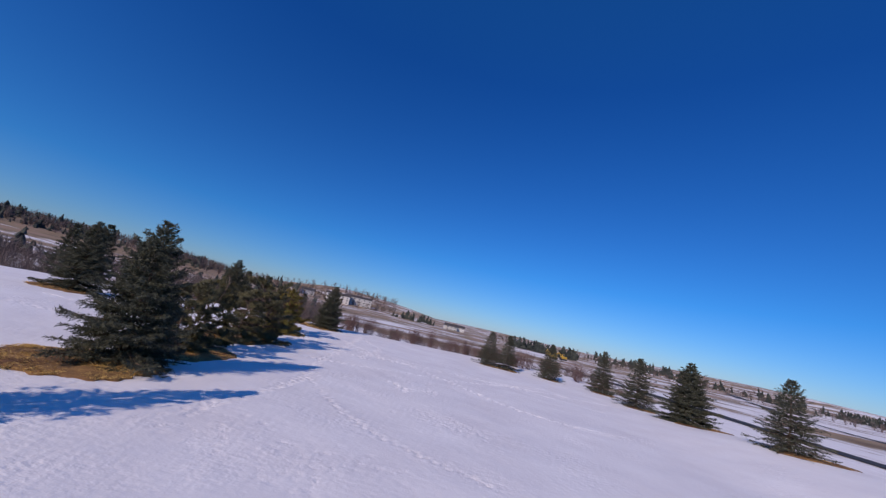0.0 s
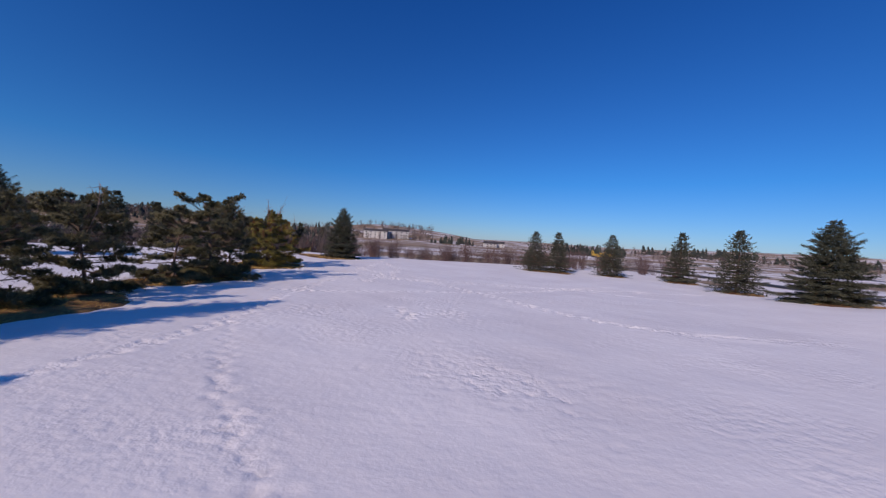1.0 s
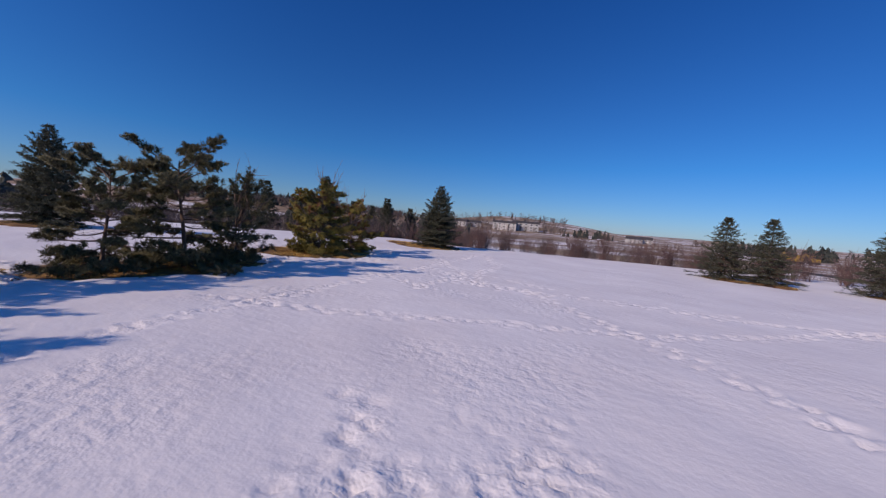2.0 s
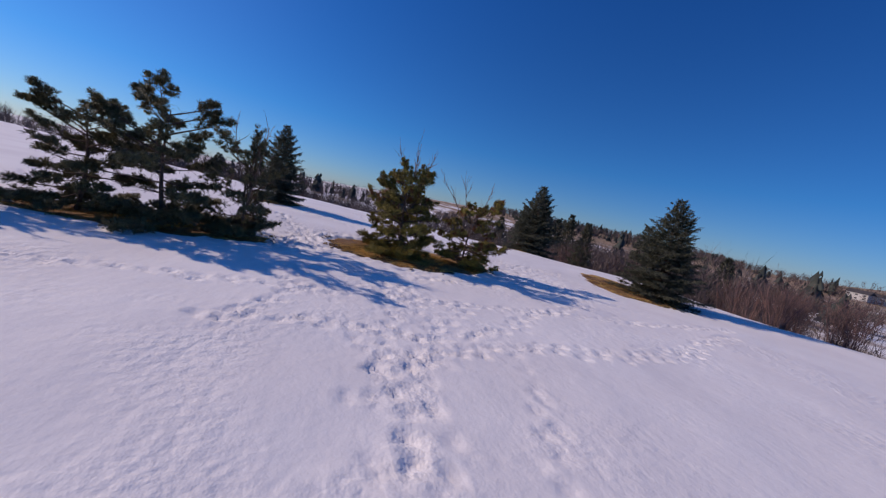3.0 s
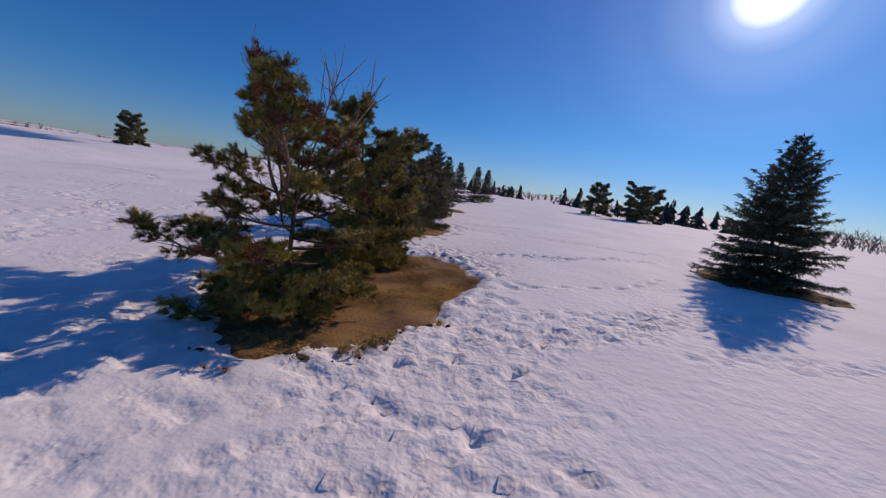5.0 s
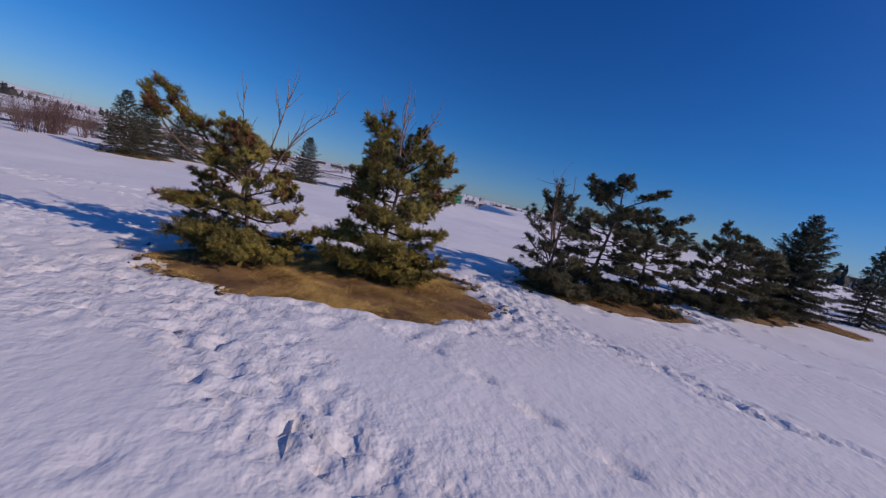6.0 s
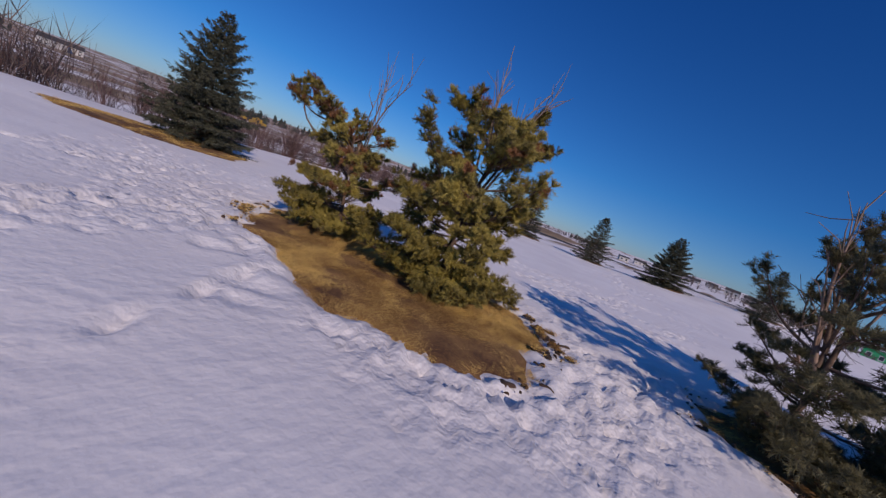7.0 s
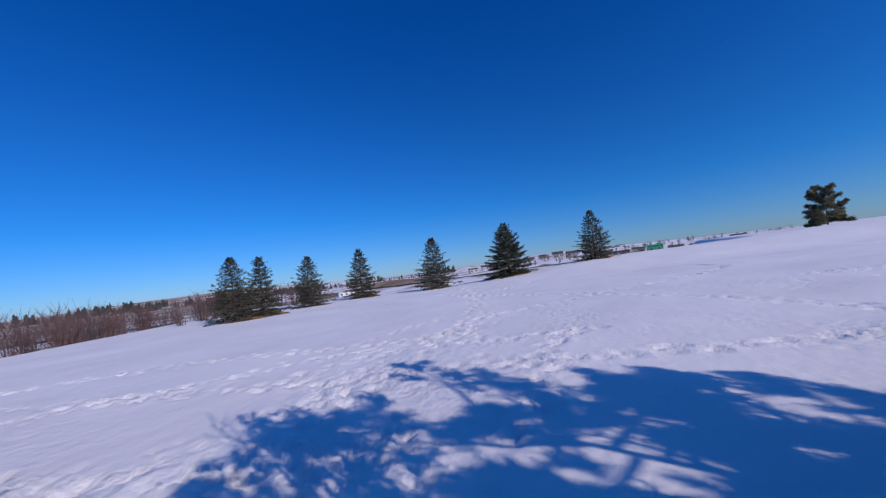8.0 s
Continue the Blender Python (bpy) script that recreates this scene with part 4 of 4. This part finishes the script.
def bare_strip(spots, h0, h1, seed, label, twigs=44, broad=0.02):
    r = np.random.default_rng(seed)
    soup = Soup()
    for x, y in spots:
        h, z = r.uniform(h0, h1), ground_z(x, y) - 0.3
        n = twigs
        up = r.uniform(0, 0.66, n)
        base = np.array([[x, y, z]]) + r.normal(size=(n, 3)) * (h * 0.07, h * 0.07, 0) * (0.3 + 1.9 * up)[:, None] + np.outer(up * h, (0, 0, 1))
        way = np.stack([r.normal(size=n) * 0.5, r.normal(size=n) * 0.5, np.ones(n)], 1)
        way /= np.linalg.norm(way, axis=1)[:, None]
        soup.needles(base, way, h * r.uniform(0.18, 0.42, n), h * broad, r)
    return tagged(new("bare_woods", soup.mesh("bare_woods", FAR_TWIGS)), label, "woods", kind="stuff")


conifer_strip(arc(1, 150, -22, -12, 330, 400), 8, 12, 1, "dark strip of conifers beyond the fields")
conifer_strip(arc(2, 36, 1, 8, 420, 460), 8, 13, 2, "dark clump of far conifers")
conifer_strip(arc(3, 200, -48, -22, 520, 640, True), 7, 12, 3, "far line of conifers on the skyline")
conifer_strip(arc(4, 150, -75, -48, 560, 640, True), 7, 12, 4, "far line of conifers on the skyline")
bare_strip(arc(5, 520, -75, -8, 420, 640), 6, 9, 5, "brown leafless woods on the skyline", 30, 0.03)
bare_strip(arc(6, 420, 8, 40, 430, 620), 8, 13, 6, "brown leafless woods on a far hill", 30, 0.03)
bare_strip(arc(16, 620, 34, 66, 400, 640), 8, 12, 16, "brown leafless woods on a far hill", 30, 0.04)
conifer_strip(arc(17, 260, 26, 66, 400, 600, True), 7, 13, 17, "dark conifers covering a far hill")
conifer_strip(arc(7, 46, 22, 62, 85, 150, True), 5, 11, 7, "dark conifers in the valley beyond the brow")
bare_strip(belt(20, 300, (28, 61), (-14, 49.5), 2, 16), 1.8, 3.2, 20, "thin brown brush below the northern brow", 56, 0.009)
bare_strip(belt(21, 520, (-12, 50.5), (-40, 41.5), 3, 30), 3.2, 5.4, 21, "dense brown brush below the northwestern brow", 56, 0.010)
bare_strip(arc(8, 520, 20, 75, 75, 150), 4, 6.5, 8, "brown leafless brush below the brow", 50, 0.02)
bare_strip(belt(9, 760, (-92, -31), (-30, 36), -9, -38), 3.6, 5.6, 9, "dense brown leafless brush below the western brow", 64, 0.011)
bare_strip(belt(10, 26, (-60, 18), (-36, 42), -9, -22), 5.5, 7.5, 10, "tall leafless trees above the brown brush", 150, 0.007)
conifer_strip(belt(11, 50, (-170, -80), (-80, 0), -45, -110), 6, 10, 11, "scattered dark conifers below the western brow")
bare_strip(arc(15, 420, 80, 150, 150, 260), 5, 9, 15, "brown leafless woods beyond the valley", 44, 0.025)
conifer_strip(arc(12, 60, 148, 178, 110, 170, True), 4, 8, 18, "dark conifers along the far side of the field")
conifer_strip(arc(13, 90, 178, 206, 140, 190), 4.5, 9, 12, "dark conifers along the far side of the field")
conifer_strip(arc(14, 70, 206, 232, 200, 300, True), 3.5, 8, 19, "dark conifers among far houses")
bare_strip(arc(18, 700, 165, 275, 190, 420), 4, 6.5, 13, "brown leafless trees on the skyline", 44, 0.03)


def house(x, y, turn, wide, deep, wall, roof_h, label, rows=1, cols=3, walls=None, roofing=None):
    top = new("house")
    z = ground_z(x, y) - 0.3
    top.matrix_world = pose(x, y, z, 0, 0, turn)
    bm = bmesh.new()
    bmesh.ops.create_cube(bm, size=1, matrix=Matrix.Translation((0, 0, wall / 2)) @ Matrix.Diagonal((wide, deep, wall, 1)))
    me = bpy.data.meshes.new("wall")
    bm.to_mesh(me)
    me.materials.append(walls or SIDING)
    part_of("wall", me, top)
    w, d = wide / 2 + 0.5, deep / 2 + 0.5
    v = [(-w, -d, wall), (w, -d, wall), (w, d, wall), (-w, d, wall), (-w, 0, wall + roof_h), (w, 0, wall + roof_h)]
    me = bpy.data.meshes.new("roof")
    me.from_pydata(v, [], [(0, 1, 5, 4), (2, 3, 4, 5), (0, 4, 3), (1, 2, 5), (0, 3, 2, 1)])
    me.materials.append(roofing or ROOFING)
    part_of("roof", me, top)
    for side in (-1, 1):
        for i in range(rows):
            for j in range(cols):
                px, pz = wide * ((j + 0.5) / cols - 0.5), wall * (i + 0.55) / rows
                w, h = wide / cols * 0.22, wall / rows * 0.22
                y0 = side * deep / 2
                loop = [(px - w, pz - h), (px + w, pz - h), (px + w, pz + h), (px - w, pz + h)]
                inner = [(px + (a - px) * 0.84, pz + (b - pz) * 0.84) for a, b in loop]
                v = [(a, y0 + side * 0.08, b) for a, b in loop + inner] + [(a, y0 + side * 0.01, b) for a, b in loop + inner]
                f = []
                for q in range(4):
                    e = (q + 1) % 4
                    f += [(q, e, e + 4, q + 4), (q, e, e + 8, q + 8), (q + 4, e + 4, e + 12, q + 12)]
                me = bpy.data.meshes.new("window")
                me.from_pydata(v, [], f)
                me.materials.append(PAINT_WHITE)
                frame_part = part_of("window", me, top)
                me = bpy.data.meshes.new("pane")
                me.from_pydata([(a, y0 + side * 0.03, b) for a, b in inner], [], [(0, 1, 2, 3)])
                me.materials.append(PANE)
                part_of("pane", me, frame_part)
    return tagged(top, label, "house", "far houses")


for yaw, dist, turn, wide, wall, rows in ((14.0, 480, 20, 34, 11, 3), (17.2, 470, 10, 30, 10, 3), (-1.5, 430, 15, 14, 5, 2), (-3.0, 440, 0, 12, 5, 2), (22, 470, 30, 16, 6, 2), (24, 460, 5, 14, 6, 2)):
    x, y = polar(yaw, dist)
    house(x, y, turn, wide, 12, wall, 3.0, "pale far house with a dark roof", rows, 5 if wide > 20 else 3)
for i in range(18):
    yaw = -78 - 2.2 * i
    x, y = polar(yaw, 300 + 25 * math.sin(i * 1.7))
    house(x, y, yaw + 10 * math.sin(i), 7 + 2 * math.sin(i * 2.1), 6, 2.3 + 0.7 * math.sin(i * 1.3), 1.7, "pale house with a dark roof in a far row", 1, 3)
x, y = polar(-78, 260)
house(x, y, -70, 6, 6, 3.0, 0.6, "low white building beyond the field", 1, 2)
house(154, 131, -52, 7.5, 6, 2.5, 0.35, "low white building with small windows beyond a road", 1, 3, PAINT_WHITE, PAINT_WHITE)
x, y = polar(-104.2, 250)
house(x, y, -100, 8, 6, 5.2, 0.6, "bright green sheeted building on the skyline", 1, 2, GREEN_PAINT, GREEN_PAINT)
x, y = polar(-102.2, 252)
house(x, y, -100, 7, 6, 4.6, 0.5, "yellow-green building beside green sheeting", 1, 2, YELLOW_PAINT, ROOFING)
for yaw, wide in ((-149.4, 12), (-145.6, 9), (-153.6, 11)):
    x, y = polar(yaw, 262)
    house(x, y, yaw + 6, wide, 10, 2.9, 2.3, "low dark-roofed house beyond the snowy field", 1, 3)


# ---- roads beyond the row of spruces ----
def road(points, wide, label):
    p = resample(points, 4.0)
    way = np.gradient(p, axis=0)
    way /= np.linalg.norm(way, axis=1)[:, None]
    side = np.stack([-way[:, 1], way[:, 0]], 1) * wide / 2
    rows = []
    for k in (-1.0, -0.5, 0.0, 0.5, 1.0):
        q = p + side * k
        rows.append(np.column_stack([q, land(q[:, 0], q[:, 1]) + 0.25 - 0.06 * abs(k)]))
    v = np.stack(rows, 1).reshape(-1, 3)
    i = (np.arange(len(p) - 1)[:, None] * 5 + np.arange(4)[None]).ravel()
    return tagged(new("road", mesh_of("road", v, np.stack([i, i + 1, i + 6, i + 5], 1), ASPHALT, True)), label, "road", kind="structure")


road([(48, 170), (62, 132), (73, 109), (80, 96), (88, 84), (101, 60), (113, 30), (126, -20), (150, -120)], 8, "wet dark asphalt road between snowy verges")
road([(300, 400), (250, 310), (208, 240), (193, 182), (187, 120), (192, 40), (200, -60)], 10, "far dark asphalt road across snowy fields")


# ---- lone trees and buildings across the field ----
far_pine = pine(51, 3.6, 1.8, 24, PINE_DARK, profile=0.35, shoots=7, needles=5, thick=0.062, length=0.16, size=0.2)
for x, y, k, turn in ((43.0, -1.5, 1.15, 20), (40.8, 0.6, 0.45, 120), (34.0, -22.0, 0.95, 70), (-58.0, 4.0, 0.8, 10), (-66.0, 12.0, 0.7, 200), (-27.5, -16.0, 1.3, 40), (-23.0, -19.0, 1.2, 310), (-31.0, -22.0, 1.25, 150)):
    plant(far_pine, x, y, k, turn, label="lone dark pine standing far off on the snow", category="pine", group="far pines")
stamp(far_pine)


# ---- machines in the far fields ----
def box_mesh(name, size, at, mat):
    bm = bmesh.new()
    bmesh.ops.create_cube(bm, size=1, matrix=Matrix.Translation(at) @ Matrix.Diagonal((*size, 1)))
    bmesh.ops.bevel(bm, geom=bm.edges[:], offset=min(size) * 0.12, segments=1, affect="EDGES")
    me = bpy.data.meshes.new(name)
    bm.to_mesh(me)
    bm.free()
    me.materials.append(mat)
    return me


def excavator(x, y, turn):
    top = new("excavator")
    top.matrix_world = pose(x, y, ground_z(x, y), 0, 0, turn)
    for side in (-1, 1):
        part_of("track", box_mesh("track", (4.4, 0.7, 1.0), (0, side * 1.2, 0.5), ASPHALT), top)
    body = part_of("body", box_mesh("body", (4.2, 2.7, 1.6), (-0.3, 0, 1.9), MACHINE_YELLOW), top)
    cab = part_of("cab", box_mesh("cab", (1.6, 1.2, 1.7), (0.9, 0.7, 3.3), MACHINE_YELLOW), top)
    part_of("window", box_mesh("window", (1.2, 0.1, 1.0), (0.9, 1.32, 3.5), PANE), cab)
    arm = Soup()
    arm.tube([(1.2, -0.3, 2.2), (3.6, -0.3, 4.8), (5.4, -0.3, 4.2)], [0.3, 0.28, 0.22], 6)
    part_of("boom", arm.mesh("boom", MACHINE_YELLOW), top)
    stick = Soup()
    stick.tube([(5.3, -0.3, 4.3), (6.0, -0.3, 2.2)], [0.22, 0.18], 6)
    part_of("stick", stick.mesh("stick", MACHINE_YELLOW), top)
    part_of("bucket", box_mesh("bucket", (1.0, 1.2, 0.9), (5.9, -0.3, 1.7), ASPHALT), top)
    return tagged(top, "yellow excavator parked in a far snowy field", "excavator", "far machines")


for yaw, dist, turn in ((-19.6, 250, 30), (-20.8, 262, 200), (-18.5, 270, 100)):
    excavator(*polar(yaw, dist), turn)
